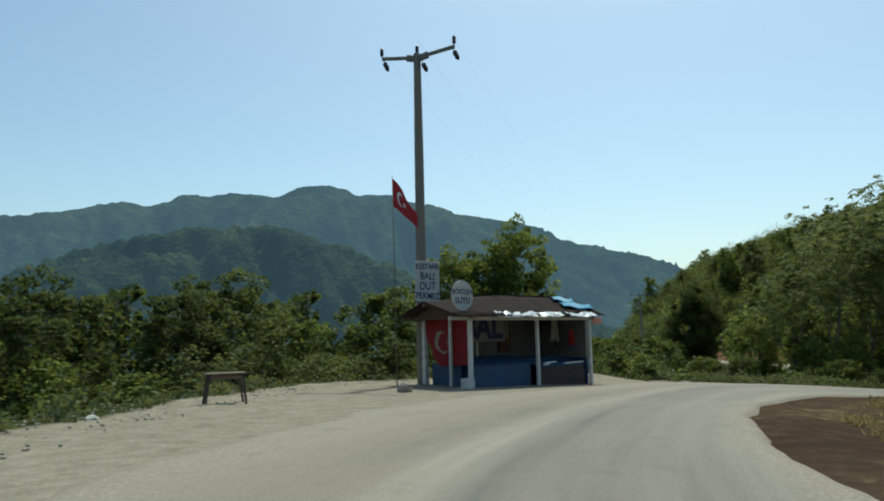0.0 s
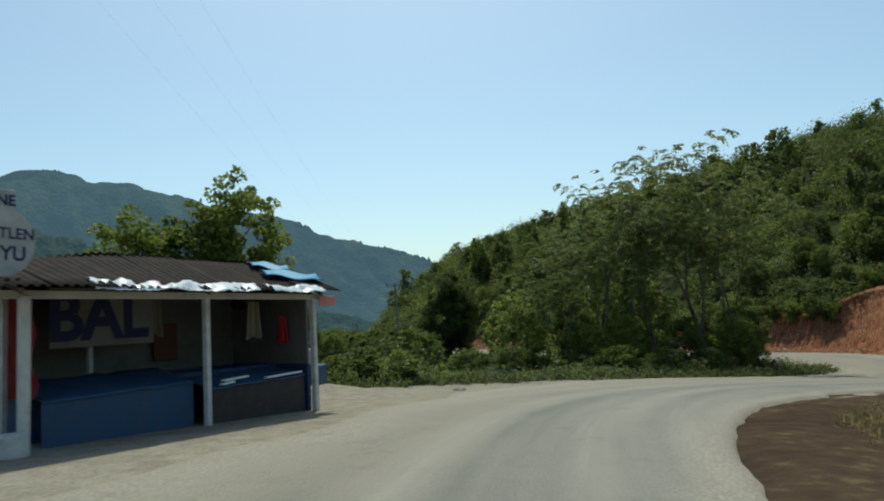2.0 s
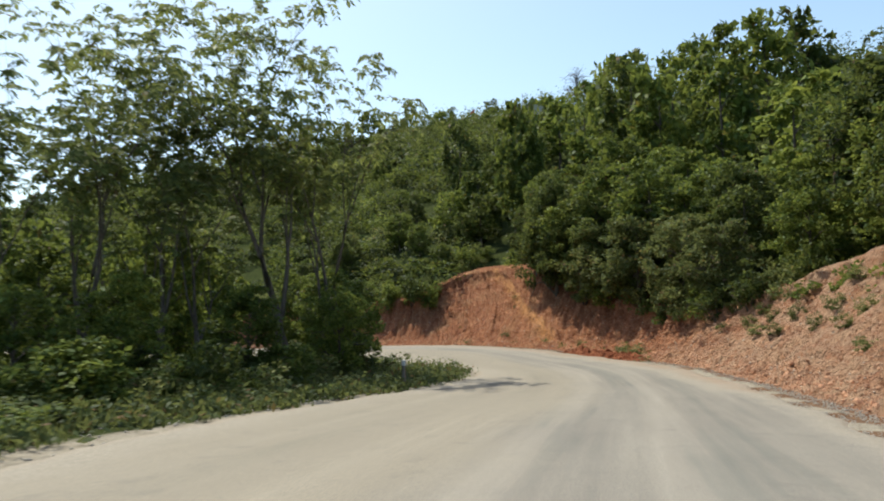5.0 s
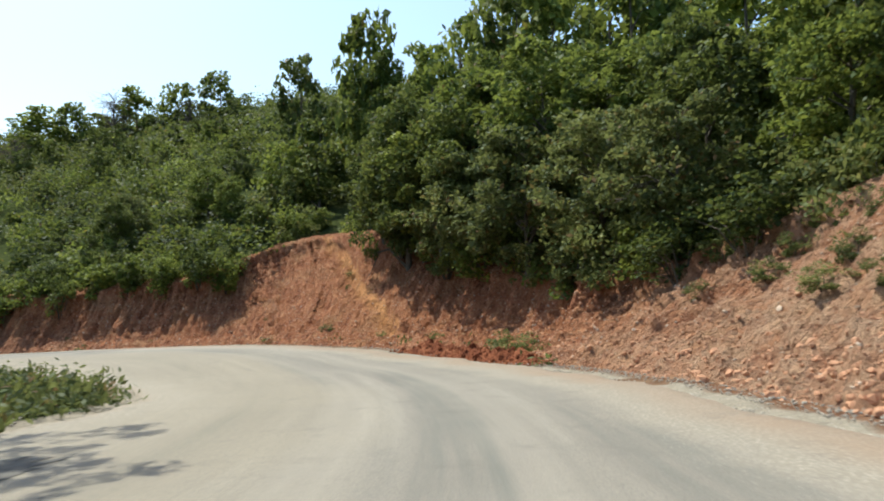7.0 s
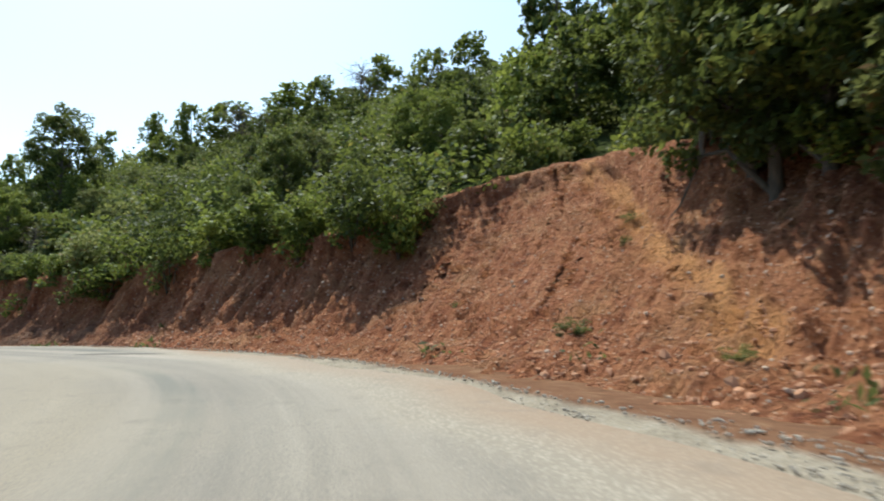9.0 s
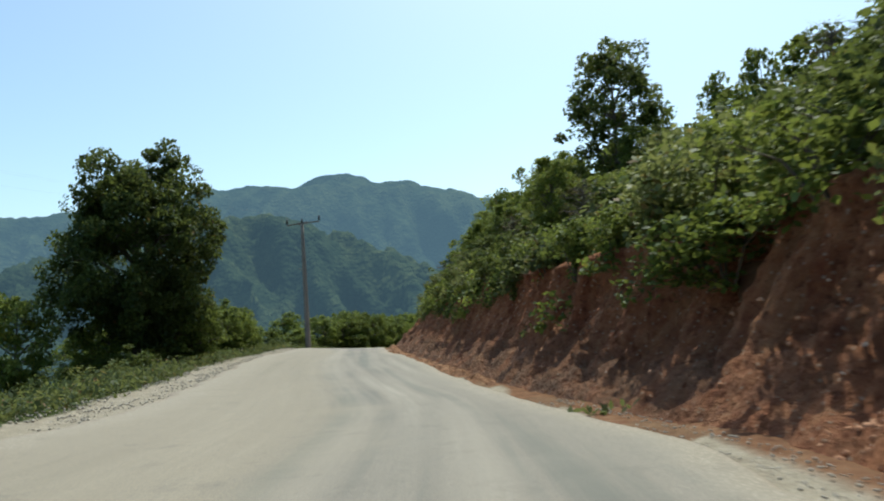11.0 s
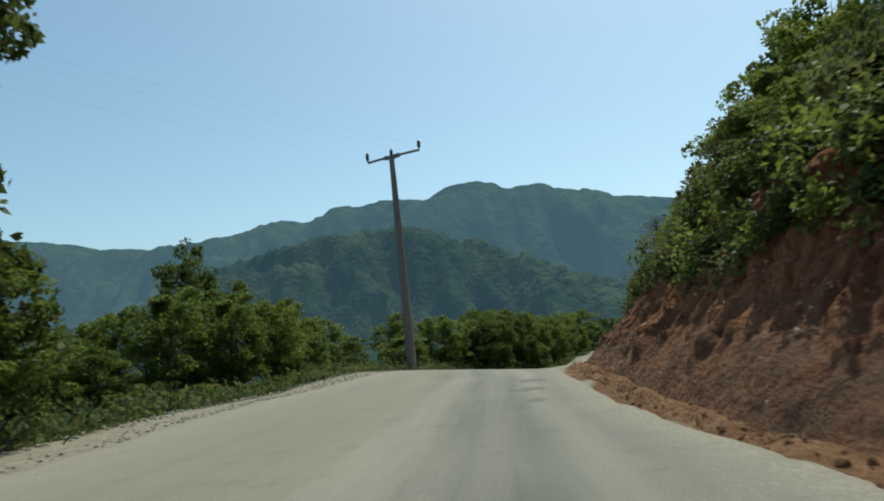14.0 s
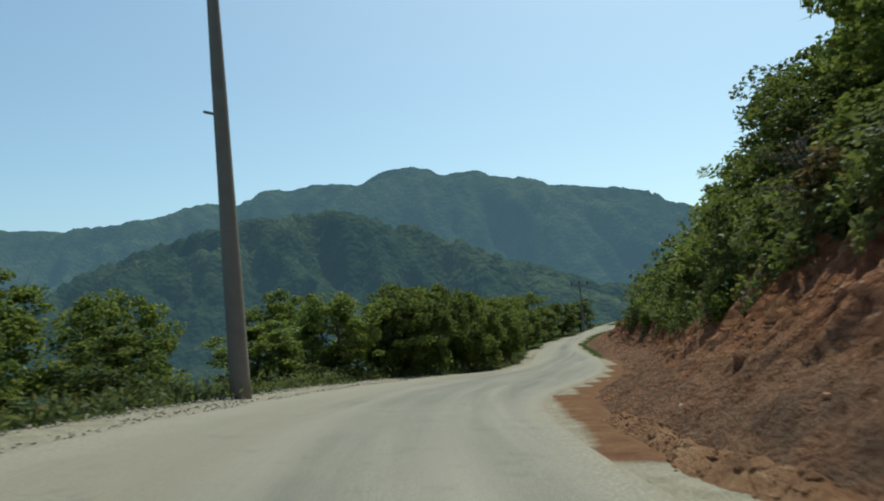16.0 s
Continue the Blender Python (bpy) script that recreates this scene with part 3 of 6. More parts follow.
def off_gully(q):
    """How far a place lies from the washed-out line, seen from above."""
    best, q = 99.0, Vector((q.x, q.y, 0))
    for a, b in zip(GULLY[:-1], GULLY[1:]):
        e = b - a
        f = min(1, max(0, (q - a).dot(e) / e.length_squared))
        best = min(best, (q - a - e * f).length)
    return best


def build_bank():
    """The cut face: rills, ledges, a washed-out gully and loose earth at its foot."""
    rows = [r for r in along(FOOT, 0.115) if 24 < r[0][0] and 22 < r[0][1] < 222]
    dirs = np.array([r[1] for r in rows])
    pos = np.array([r[0] for r in rows])
    for _ in range(60):
        dirs[1:-1] = (dirs[:-2] + dirs[1:-1] + dirs[2:]) / 3
        pos[1:-1] = (pos[:-2] + pos[1:-1] + pos[2:]) / 3
    nv = 58
    verts, pale, sunlit_pale, dusty, unroll = [], [], [], [], []
    zb = base_height(pos[:, 0], pos[:, 1])
    for i, (p, d) in enumerate(zip(pos, dirs)):
        out = Vector((d[1], -d[0], 0))
        x, y, hb, run, slope = p
        s = rows[i][2]
        apron = min(5.5, max(0.6, (reach(RIGHT, p[:2], np.array((-d[1], d[0]))) or 3.0) - 0.55)) if y > 24 else 2.6
        arc, last = 0.0, None
        skew = 0.34 * min(1, max(0, (x - 60) / 4)) * (1 - min(1, max(0, (y - 58) / 7)))
        lumpy = 1 - 0.62 * min(1, max(0, (y - 64) / 12))
        talus = 0.22 * min(1, max(0, (y - 84) / 16)) * min(1, hb / 2.5)
        low = 0.44 * min(1, hb / 2.5) + talus
        near_gully = math.hypot(x - 68, y - 52) < 14
        for j in range(nv):
            f = j / (nv - 1)
            if f < 0.24:
                v = f / 0.24
                back, up = -apron * (1 - v), 0.02 - 0.16 * (1 - v) + 0.42 * v**1.4 * min(1, hb / 2.5) + talus * max(0, (v - 0.38) / 0.62) ** 1.2
            elif f < 0.88:
                v = (f - 0.24) / 0.64
                bow = 1.6 - 0.25 * min(1, max(0, (run - 2.8) / 1.6))
                back, up = run * (1 - (1 - v) ** bow), low + (hb - low) * v**0.92
            else:
                v = (f - 0.88) / 0.12
                back, up = run + 2.4 * v, hb + slope * 2.4 * v - 0.5 * v * v
            q = Vector((x, y, zb[i])) + out * back + Vector((0, 0, up))
            arc += (q - last).length if last else 0.0
            last = q.copy()
            unroll.append((s - skew * arc, arc))
            lump = noise.fractal(q * 0.9, 0.8, 2.1, 4)
            fine = noise.noise(q * 4.3)
            crag = noise.noise(q * 1.9)
            chip = noise.noise(q * 9.0)
            g = min(1, max(0, (f - 0.12) / 0.18)) * min(1, hb / 1.5)
            rill = noise.fractal(((s - skew * arc) * 0.8, arc * 0.10, 3.0), 0.8, 2.0, 2)
            wander = s - skew * arc + 0.16 * noise.noise((up * 0.9, s * 0.2, 5.0))
            groove = min(abs(noise.noise((wander * 0.95, arc * 0.06, 8.0))), abs(noise.noise((wander * 1.9, arc * 0.07, 1.0))))
            cut = max(0.0, 0.26 - groove) / 0.26
            comb = abs(math.sin(math.pi * (wander * 2.45 + 0.9 * noise.noise((s * 0.5, 2.0, 6.0)))))
            teeth = (1 - comb) * max(0.0, min(1.0, 0.65 + 1.5 * noise.noise((s * 0.16, up * 0.5, 9.0)))) * min(1, max(0, (up - 0.5) / 0.8))
            rough = lumpy * (1 - 0.5 * min(1, max(0, (up - 0.6) / 0.8)))
            cell = noise.cell_vector(q * 3.6)
            block = noise.cell_vector(q * 1.7)
            streak = noise.noise((wander * 2.6, arc * 0.35, 4.0))
            q += out * g * (-0.30 * rill - 0.07 * lump - 0.05 * fine - 0.05 * chip - 0.13 * streak + rough * (0.10 * (cell.x - 0.5) + 0.09 * (block.x - 0.5)) + max(0.42 * teeth, (0.50 if run < 3 else 0.42) * cut**1.15 * min(1, up / 0.8)) + 0.05 * abs(crag))
            q.z += g * rough * (0.11 * (cell.y - 0.5) + 0.09 * (block.y - 0.5))
            q.z += (0.16 * lump + 0.12 * fine + 0.14 * abs(crag) + 0.06 * chip + lumpy * (0.13 * (cell.z - 0.5) + 0.10 * (block.z - 0.5))) * min(1, f / 0.09) * min(1, hb / 1.5) * (1 - talus if f < 0.30 else 0.3)
            w = 0.0
            if near_gully:
                o = off_gully(q) + 0.25 * noise.noise(q * 1.6)
                f0 = 1 - min(1, max(0, up / hb))
                w = max(math.exp(-(o / (0.20 + 0.24 * f0)) ** 2), 0.16 * math.exp(-(o / 1.6) ** 2) * f0)
                q += out * 0.34 * math.exp(-(o / 0.4) ** 2)
            pale.append(w)
            dusty.append(min(1, max(0, (y - 66) / 10)) * min(1, max(0, 1.5 - up)))
            sunlit_pale.append(1 - min(1, max(0, (x - 50) / 9)))
            verts.append(q)
    n = len(rows)
    i = (np.arange(n - 1)[:, None] * nv + np.arange(nv - 1)[None]).ravel()
    v = np.array(verts)
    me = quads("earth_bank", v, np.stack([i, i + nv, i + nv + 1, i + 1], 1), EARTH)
    me.attributes.new("pale", "FLOAT", "POINT").data.foreach_set("value", np.array(pale, np.float32))
    me.attributes.new("dusty", "FLOAT", "POINT").data.foreach_set("value", np.array(dusty, np.float32))
    me.attributes.new("sunlit_pale", "FLOAT", "POINT").data.foreach_set("value", np.array(sunlit_pale, np.float32))
    loops = np.empty(len(me.loops), np.int32)
    me.loops.foreach_get("vertex_index", loops)
    me.uv_layers.new(name="unrolled").data.foreach_set("uv", np.array(unroll)[loops].astype(np.float32).ravel())
    tagged(new("earth_bank", smooth(me)), "cut bank of eroded red and orange earth with rills", "earth bank", kind="structure")
    return v.reshape(n, nv, 3)


RIDGE = [(-1500, 345), (-1250, 335), (-860, 262), (-700, 268), (-557, 294), (-501, 286), (-400, 303), (-250, 306), (-122, 322), (-60, 304), (0, 303), (130, 262), (254, 236), (374, 192), (502, 160), (620, 128), (900, 95)]
SPUR = [(-1100, 90), (-700, 30), (-505, 56), (-384, 98), (-327, 112), (-237, 126), (-162, 128), (-100, 112), (-27, 84), (50, 50), (150, 15), (400, -20)]


def hills(name, label, gx, gy, z, mat):
    x, y = np.meshgrid(gx, gy)
    nx, ny = len(gx), len(gy)
    z = z(x, y) + 0.35 * np.random.default_rng(3).standard_normal(x.shape)
    i = (np.arange(ny - 1)[:, None] * nx + np.arange(nx - 1)[None]).ravel()
    me = quads(name, np.stack([x.ravel(), y.ravel(), z.ravel()], 1), np.stack([i, i + 1, i + nx + 1, i + nx], 1), mat)
    tagged(new(name, smooth(me)), label, "mountain", kind="structure")


def far_height(x, y):
    top = np.interp(x + 25 * wave(x, y, 220, 2), *np.array(RIDGE).T) - 14
    rise = step(0, 1, (y - 840) / 650) ** 0.9
    z = -70 + (top + 70) * np.where(y < 1490, rise, np.maximum(0, 1 - (y - 1490) / 500))
    folds = 1 - 2.2 * np.abs(wave(x + y * 0.30, y * 0.40, 170, 7))
    return z + folds * 46 * np.clip(rise * (1.02 - rise) * 4, 0, 1) + 3 * wave(x, y, 70, 4)


def spur_height(x, y):
    top = np.interp(x + 20 * wave(x, y, 160, 2), *np.array(SPUR).T) - 6
    z = -70 + (top + 70) * np.exp(-((y - 920) / np.where(y < 920, 230, 130)) ** 2)
    folds = 1 - 2.2 * np.abs(wave(x + y * 0.5, y * 0.55, 80, 11))
    return z + folds * 24 * step(-60, 20, z) + 3 * wave(x, y, 40, 4)


def build_mountains():
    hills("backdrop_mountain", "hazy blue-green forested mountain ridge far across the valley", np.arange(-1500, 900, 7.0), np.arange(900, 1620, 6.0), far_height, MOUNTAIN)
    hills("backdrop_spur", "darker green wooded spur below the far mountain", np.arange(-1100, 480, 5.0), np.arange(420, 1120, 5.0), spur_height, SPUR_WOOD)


build_ground()
build_road()
BANK = build_bank()
build_mountains()


# ---- plants ----
def leaves(name, centres, size, mat, rng, droop=0.3, long=1.7, tone=None):
    """Many small folded leaves at the given places."""
    n = len(centres)
    a = rng.uniform(0, math.tau, n)
    tilt = rng.normal(-droop, 0.55, n)
    ax = np.stack([np.cos(a) * np.cos(tilt), np.sin(a) * np.cos(tilt), np.sin(tilt)], 1)
    up = rng.normal(0, 0.6, (n, 3)) + (0, 0, 1)
    side = np.cross(up, ax)
    side /= np.linalg.norm(side, axis=1, keepdims=True) + 1e-9
    nrm = np.cross(ax, side)
    s = (size * rng.uniform(0.6, 1.35, n))[:, None]
    c = np.asarray(centres)
    v = np.stack([c - ax * s * long * 0.5, c + side * s * 0.5 + nrm * s * 0.12, c + ax * s * long * 0.5, c - side * s * 0.5 + nrm * s * 0.12], 1).reshape(-1, 3)
    me = quads(name, v, np.arange(n * 4).reshape(-1, 4), mat)
    if tone is not None:
        me.attributes.new("tone", "FLOAT", "POINT").data.foreach_set("value", np.repeat(tone, 4).astype(np.float32))
    return me


def clumps(rng, n, radius, count, flat=0.75, low=0.15):
    """Centres of leaf clumps spread unevenly through a crown of the given half sizes."""
    out = []
    while len(out) < n:
        p = rng.normal(0, 1, 3)
        p /= np.linalg.norm(p)
        p *= rng.uniform(0.3, 1.0) ** 0.5 * (0.85 + 0.40 * noise.noise(Vector(p) * 1.7 + Vector((count, 0, 0))))
        if p[2] > -1 + low - 0.13:
            out.append(p * radius)
    return np.array(out)


def fill(rng, centres, each, r, flat=0.7):
    """Leaf places round each clump's centre, denser towards its outside."""
    p = rng.normal(0, 1, (len(centres), each, 3))
    p /= np.linalg.norm(p, axis=2, keepdims=True)
    p *= rng.uniform(0.25, 1, (len(centres), each, 1)) ** 0.5
    p *= (r * rng.uniform(0.6, 1.35, (len(centres), 1, 1)))
    p[:, :, 2] *= flat
    return (np.asarray(centres)[:, None] + p).reshape(-1, 3)


def make_tree(name, label, h, crown, trunk_r, n, each, clump_r, leaf, mat, seed, fork=0.35, droop=0.3, long=1.7, limbs=26):
    """A tree that stands at the origin: a tapered trunk with limbs, and a crown of leaves."""
    rng = np.random.default_rng(seed)
    noise.seed_set(seed)
    mid = Vector((0, 0, h - crown[2] * 0.92))
    cs = clumps(rng, n, np.array(crown), seed) + np.array(mid)
    cs = cs[cs[:, 2] > h * fork * 0.7]
    bm = bmesh.new()
    lean = rng.uniform(-0.05, 0.05, 2) * h
    top = Vector((lean[0], lean[1], h * 0.86))
    pts = [Vector((0, 0, -0.6))] + [Vector((lean[0] * f * f + 0.03 * h * 0.2 * math.sin(f * 7 + seed), lean[1] * f * f, h * 0.86 * f)) for f in (0.05, 0.2, 0.4, 0.6, 0.8, 1)]
    tube(bm, pts, [trunk_r * 1.35, trunk_r * 1.1, trunk_r * 0.95, trunk_r * 0.75, trunk_r * 0.5, trunk_r * 0.28, trunk_r * 0.08], 7)
    for c in cs[:: max(1, len(cs) // limbs)]:
        c = Vector(c)
        f = min(0.92, max(fork, (c.z - 0.35 * math.hypot(c.x, c.y)) / (h * 0.86)))
        k = Vector((lean[0] * f * f, lean[1] * f * f, h * 0.86 * f))
        bend = k.lerp(c, 0.5) + Vector((0, 0, 0.06 * h))
        r = trunk_r * (0.55 - 0.42 * f)
        tube(bm, [k, k.lerp(bend, 0.55), bend, bend.lerp(c, 0.6), c], [r, r * 0.8, r * 0.55, r * 0.35, r * 0.12], 5, False)
        for _ in range(2 if limbs > 12 else 0):
            e = c + Vector(rng.normal(0, clump_r * 0.5, 3))
            tube(bm, [bend.lerp(c, 0.5), bend.lerp(e, 0.8), e], [r * 0.35, r * 0.22, r * 0.06], 4, False)
    root = thing(name, label, "tree")
    part("trunk", bm, BARK, root, rounded=True)
    me = leaves("crown", fill(rng, cs, each, clump_r), leaf, mat, rng, droop, long, np.repeat(rng.normal(0, 0.10, len(cs)), each))
    ob = new("crown", me)
    ob.parent = root
    return root


def make_open_tree(label, h, trunk_r, mat, seed, reach_out=0.62, leaflet=0.085):
    """An open tree: stems that fork again and again, and drooping feathered leaves at the twigs."""
    rng = np.random.default_rng(seed)
    bm = bmesh.new()
    tips = []

    def branch(p, d, length, r, level):
        pts, rad = [p], [r]
        for k in range(4):
            d = (d + Vector(rng.normal(0, 0.13, 3)) + Vector((0, 0, 0.07 if level < 3 else -0.02))).normalized()
            p = p + d * length / 4
            pts.append(p)
            rad.append(r * (1 - 0.12 * (k + 1)))
        tube(bm, pts, rad, 7 if level == 0 else 5 if level < 3 else 3, level == 0)
        if level >= 4:
            tips.extend((pts[k], d) for k in (2, 3, 4))
            return
        if level >= 2:
            tips.extend((pts[k], d) for k in ((2, 4) if level == 2 else (1, 2, 3)))
        n = 3 if level < 2 else 2 + int(rng.random() < 0.55)
        turn = rng.uniform(0, math.tau)
        for k in range(n):
            a = turn + k * math.tau / n + rng.normal(0, 0.3)
            side = Vector((math.cos(a), math.sin(a), 0))
            lean = reach_out * rng.uniform(0.6, 1.25)
            start = pts[4] if k else pts[3]
            branch(start, (d + side * lean).normalized(), length * rng.uniform(0.70, 1.0), rad[4] * rng.uniform(0.68, 0.88), level + 1)

    branch(Vector((0, 0, -0.5)), Vector((rng.normal(0, 0.05), rng.normal(0, 0.05), 1)), h * 0.24, trunk_r, 0)
    root = thing("tree", label, "tree")
    part("trunk", bm, BARK, root, rounded=True)
    c, ax, sd = [], [], []
    for p, d in tips:
        for _ in range(rng.integers(2, 4)):
            a = rng.uniform(0, math.tau)
            flow = (Vector((math.cos(a), math.sin(a), rng.uniform(-0.1, 0.4))) + d * 0.6).normalized()
            length = rng.uniform(0.32, 0.62)
            q = Vector(p)
            for k in range(6):
                q = q + flow * length / 6
                flow = (flow + Vector((0, 0, -0.20))).normalized()
                side = flow.cross(Vector((0, 0, 1))).normalized()
                for sgn in (-1, 1):
                    ax.append(tuple((side * sgn + flow * 0.55 + Vector((0, 0, rng.uniform(-0.6, 0.1)))).normalized()))
                    c.append(tuple(q + Vector(ax[-1]) * leaflet * 1.1))
                    sd.append(tuple(flow))
    c, ax, sd = np.array(c), np.array(ax), np.array(sd)
    wob = rng.normal(0, 0.35, sd.shape)
    sd = np.cross(np.cross(ax, sd + wob), ax)
    sd /= np.linalg.norm(sd, axis=1, keepdims=True) + 1e-9
    w = leaflet * rng.uniform(0.7, 1.3, (len(c), 1))
    v = np.stack([c - ax * w * 1.2, c + sd * w * 0.48, c + ax * w * 1.3, c - sd * w * 0.48], 1).reshape(-1, 3)
    ob = new("crown", quads("crown", v, np.arange(len(c) * 4).reshape(-1, 4), mat))
    ob.parent = root
    return root


def make_shrub(name, label, r, h, n, each, clump_r, leaf, mat, seed):
    """A shrub: thin stems and a dome of leaves, ragged at the top."""
    rng = np.random.default_rng(seed)
    noise.seed_set(seed)
    cs = clumps(rng, n, np.array((r, r * rng.uniform(0.8, 1.1), h * 0.62)), seed, low=0.35)
    cs[:, 2] += h * 0.42
    spikes = cs[rng.integers(0, len(cs), max(3, n // 6))] * (1, 1, 1) + np.stack([rng.normal(0, 0.1, max(3, n // 6)), rng.normal(0, 0.1, max(3, n // 6)), rng.uniform(0.1, 0.35, max(3, n // 6)) * h], 1)
    cs = np.concatenate([cs, spikes])
    bm = bmesh.new()
    for c in cs[:: max(1, len(cs) // 9)]:
        c = Vector(c)
        tube(bm, [Vector((c.x * 0.15, c.y * 0.15, -0.25)), Vector((c.x * 0.5, c.y * 0.5, c.z * 0.6)), c], [0.035, 0.022, 0.006], 4, False)
    root = thing(name, label, "shrub")
    part("woody_base", bm, BARK, root)
    ob = new("foliage", leaves("foliage", fill(rng, cs, each, clump_r), leaf, mat, rng, 0.15, 1.6, np.repeat(rng.normal(0, 0.10, len(cs)), each)))
    ob.parent = root
    return root


RNG = np.random.default_rng(11)


def crown_top(model):
    """How high the bulk of a model's crown reaches."""
    me = next(o for o in model.children if o.name.startswith(("crown", "foliage"))).data
    z = np.empty(len(me.vertices) * 3, np.float32)
    me.vertices.foreach_get("co", z)
    return float(np.percentile(z[2::3], 99.3))


def far_model(model, x, y):
    far = abs(float(nearest(SPINE, np.array([float(x)]), np.array([float(y)]))[0][0])) > 21
    return FAR.get(model.name, model) if far else model


def plant(model, x, y, size=1.0, wide=None, turn=None, sink=0.1, label=""):
    """A copy of a plant that stands on the land at x, y."""
    wide = wide or size
    model = far_model(model, x, y)
    m = Matrix.Translation((x, y, one_height(x, y) - sink)) @ Matrix.Rotation(RNG.uniform(0, math.tau) if turn is None else turn, 4, "Z")
    ob = copy_thing(model, m @ Matrix.Diagonal((wide, wide, size, 1)))
    ob.matrix_basis = m @ Matrix.Diagonal((wide, wide, size, 1))
    if label:
        ob["label"] = label
    return ob


def plant_top(model, x, y, top, wide, turn=None, label=""):
    """A plant whose crown ends at a known height."""
    return plant(model, x, y, (top - one_height(x, y) + 0.1) / crown_top(far_model(model, x, y)), wide, turn, 0.1, label)


WALNUT = make_open_tree("tall open-crowned tree with drooping feathered green leaves by the road", 9.5, 0.20, LEAF_OPEN, 21, 0.62, 0.080)
WALNUT_B = make_open_tree("slender open tree with sparse drooping leaves above undergrowth", 9.5, 0.17, LEAF_OPEN, 22, 0.55, 0.080)
PALE_A = make_tree("tree", "pale olive bushy tree leaning over the bank", 5.0, (2.4, 2.3, 2.7), 0.10, 130, 60, 0.42, 0.11, LEAF_PALE, 28, 0.06, 0.4, 1.9)
BROAD = make_tree("tree", "dense broad-leaved tree with dark green crown beside the road", 9.4, (4.0, 4.0, 5.0), 0.22, 380, 170, 0.62, 0.115, LEAF_DARK, 43, 0.08)
FULL_A = make_tree("tree", "leafy green tree with rounded uneven crown", 7.0, (2.5, 2.4, 3.7), 0.12, 125, 84, 0.46, 0.118, LEAF, 24, 0.06)
FULL_B = make_tree("tree", "bushy green tree with several leafy heads", 6.0, (2.5, 2.7, 3.2), 0.12, 120, 84, 0.46, 0.118, LEAF, 25, 0.06)
DARK_A = make_tree("tree", "dark green tree on the slope above the bank", 7.5, (2.6, 2.6, 3.9), 0.14, 125, 84, 0.48, 0.118, LEAF_DARK, 26, 0.06)
BARE = make_tree("tree", "nearly bare grey tree on the hilltop", 8.0, (2.8, 2.8, 3.3), 0.18, 90, 3, 0.6, 0.12, LEAF_DRY, 27, 0.25, limbs=80)
SHRUBS = [make_shrub("shrub", "light green leafy shrub on the slope", 1.15, 1.7, 26, 54, 0.38, 0.095, LEAF_PALE, 31),
          make_shrub("shrub", "mid green rounded shrub on the slope", 1.25, 1.6, 28, 54, 0.38, 0.10, LEAF, 32),
          make_shrub("shrub", "dark green dense shrub on the slope", 1.2, 1.9, 28, 54, 0.38, 0.095, LEAF_DARK, 33),
          make_shrub("shrub", "tall ragged green shrub above the bank", 1.0, 2.4, 30, 54, 0.38, 0.10, LEAF, 34),
          make_shrub("shrub", "brownish half-dry shrub among green ones", 1.0, 1.6, 22, 40, 0.30, 0.11, LEAF_DRY, 35)]
FAR_A = make_tree("tree", "leafy green tree with rounded uneven crown", 7.0, (2.5, 2.4, 3.7), 0.12, 66, 26, 0.62, 0.26, LEAF, 24, 0.06, limbs=7)
FAR_B = make_tree("tree", "bushy green tree with several leafy heads", 6.0, (2.5, 2.7, 3.2), 0.12, 64, 26, 0.62, 0.26, LEAF, 25, 0.06, limbs=7)
FAR_D = make_tree("tree", "dark green tree on the slope above the bank", 7.5, (2.6, 2.6, 3.9), 0.14, 68, 26, 0.64, 0.26, LEAF_DARK, 26, 0.06, limbs=7)
HEAD = make_tree("tree", "bright green tree with leafy heads behind the stall", 11.0, (2.7, 2.6, 4.4), 0.17, 190, 60, 0.5, 0.155, LEAF, 51, 0.2)
FAR = {FULL_A.name: FAR_A, FULL_B.name: FAR_B, DARK_A.name: FAR_D}
MODELS = [HEAD, FAR_A, FAR_B, FAR_D, WALNUT, WALNUT_B, PALE_A, BROAD, FULL_A, FULL_B, DARK_A, BARE, *SHRUBS]


def pick():
    return SHRUBS[RNG.choice(5, p=[0.24, 0.30, 0.22, 0.18, 0.06])]


# the open trees on the inside of the bend, with undergrowth
plant_top(WALNUT, 41.2, 48.4, 11.8, 1.5, 0.3)
plant_top(WALNUT, 43.4, 49.6, 10.6, 1.05, 2.2)
plant_top(WALNUT_B, 35.4, 50.2, 9.6, 1.1, 2.0)
plant_top(WALNUT, 31.4, 48.2, 8.4, 1.0, 4.0)
plant_top(WALNUT_B, 28.8, 47.6, 6.0, 0.85, 1.0)
plant_top(WALNUT_B, 37.6, 49.6, 8.0, 1.0, 5.0)
for x, y, top, w in [(36, 45.6, -.6, .6), (40.5, 45.6, -.8, .6), (43.5, 47.5, -.2, .65), (32, 46.2, -.2, .65), (28.4, 45, -.6, .6), (45.5, 51, .3, .7), (47.8, 55, .3, .7), (33, 53, 1.6, .9), (27.5, 50, .6, .8), (38, 53, 2.2, .9), (42, 56, 1.8, .9), (36, 57, 2.6, 1), (31, 58, 1.8, 1), (46, 60, 1.2, .9), (41, 62, 2, 1), (49, 66, 0, .8), (48.5, 74, -.8, .8)]:
    if RNG.random() < 0.5:
        plant_top(FULL_A, x, y, top, w)
    else:
        plant_top(FULL_B, x, y, top, w)
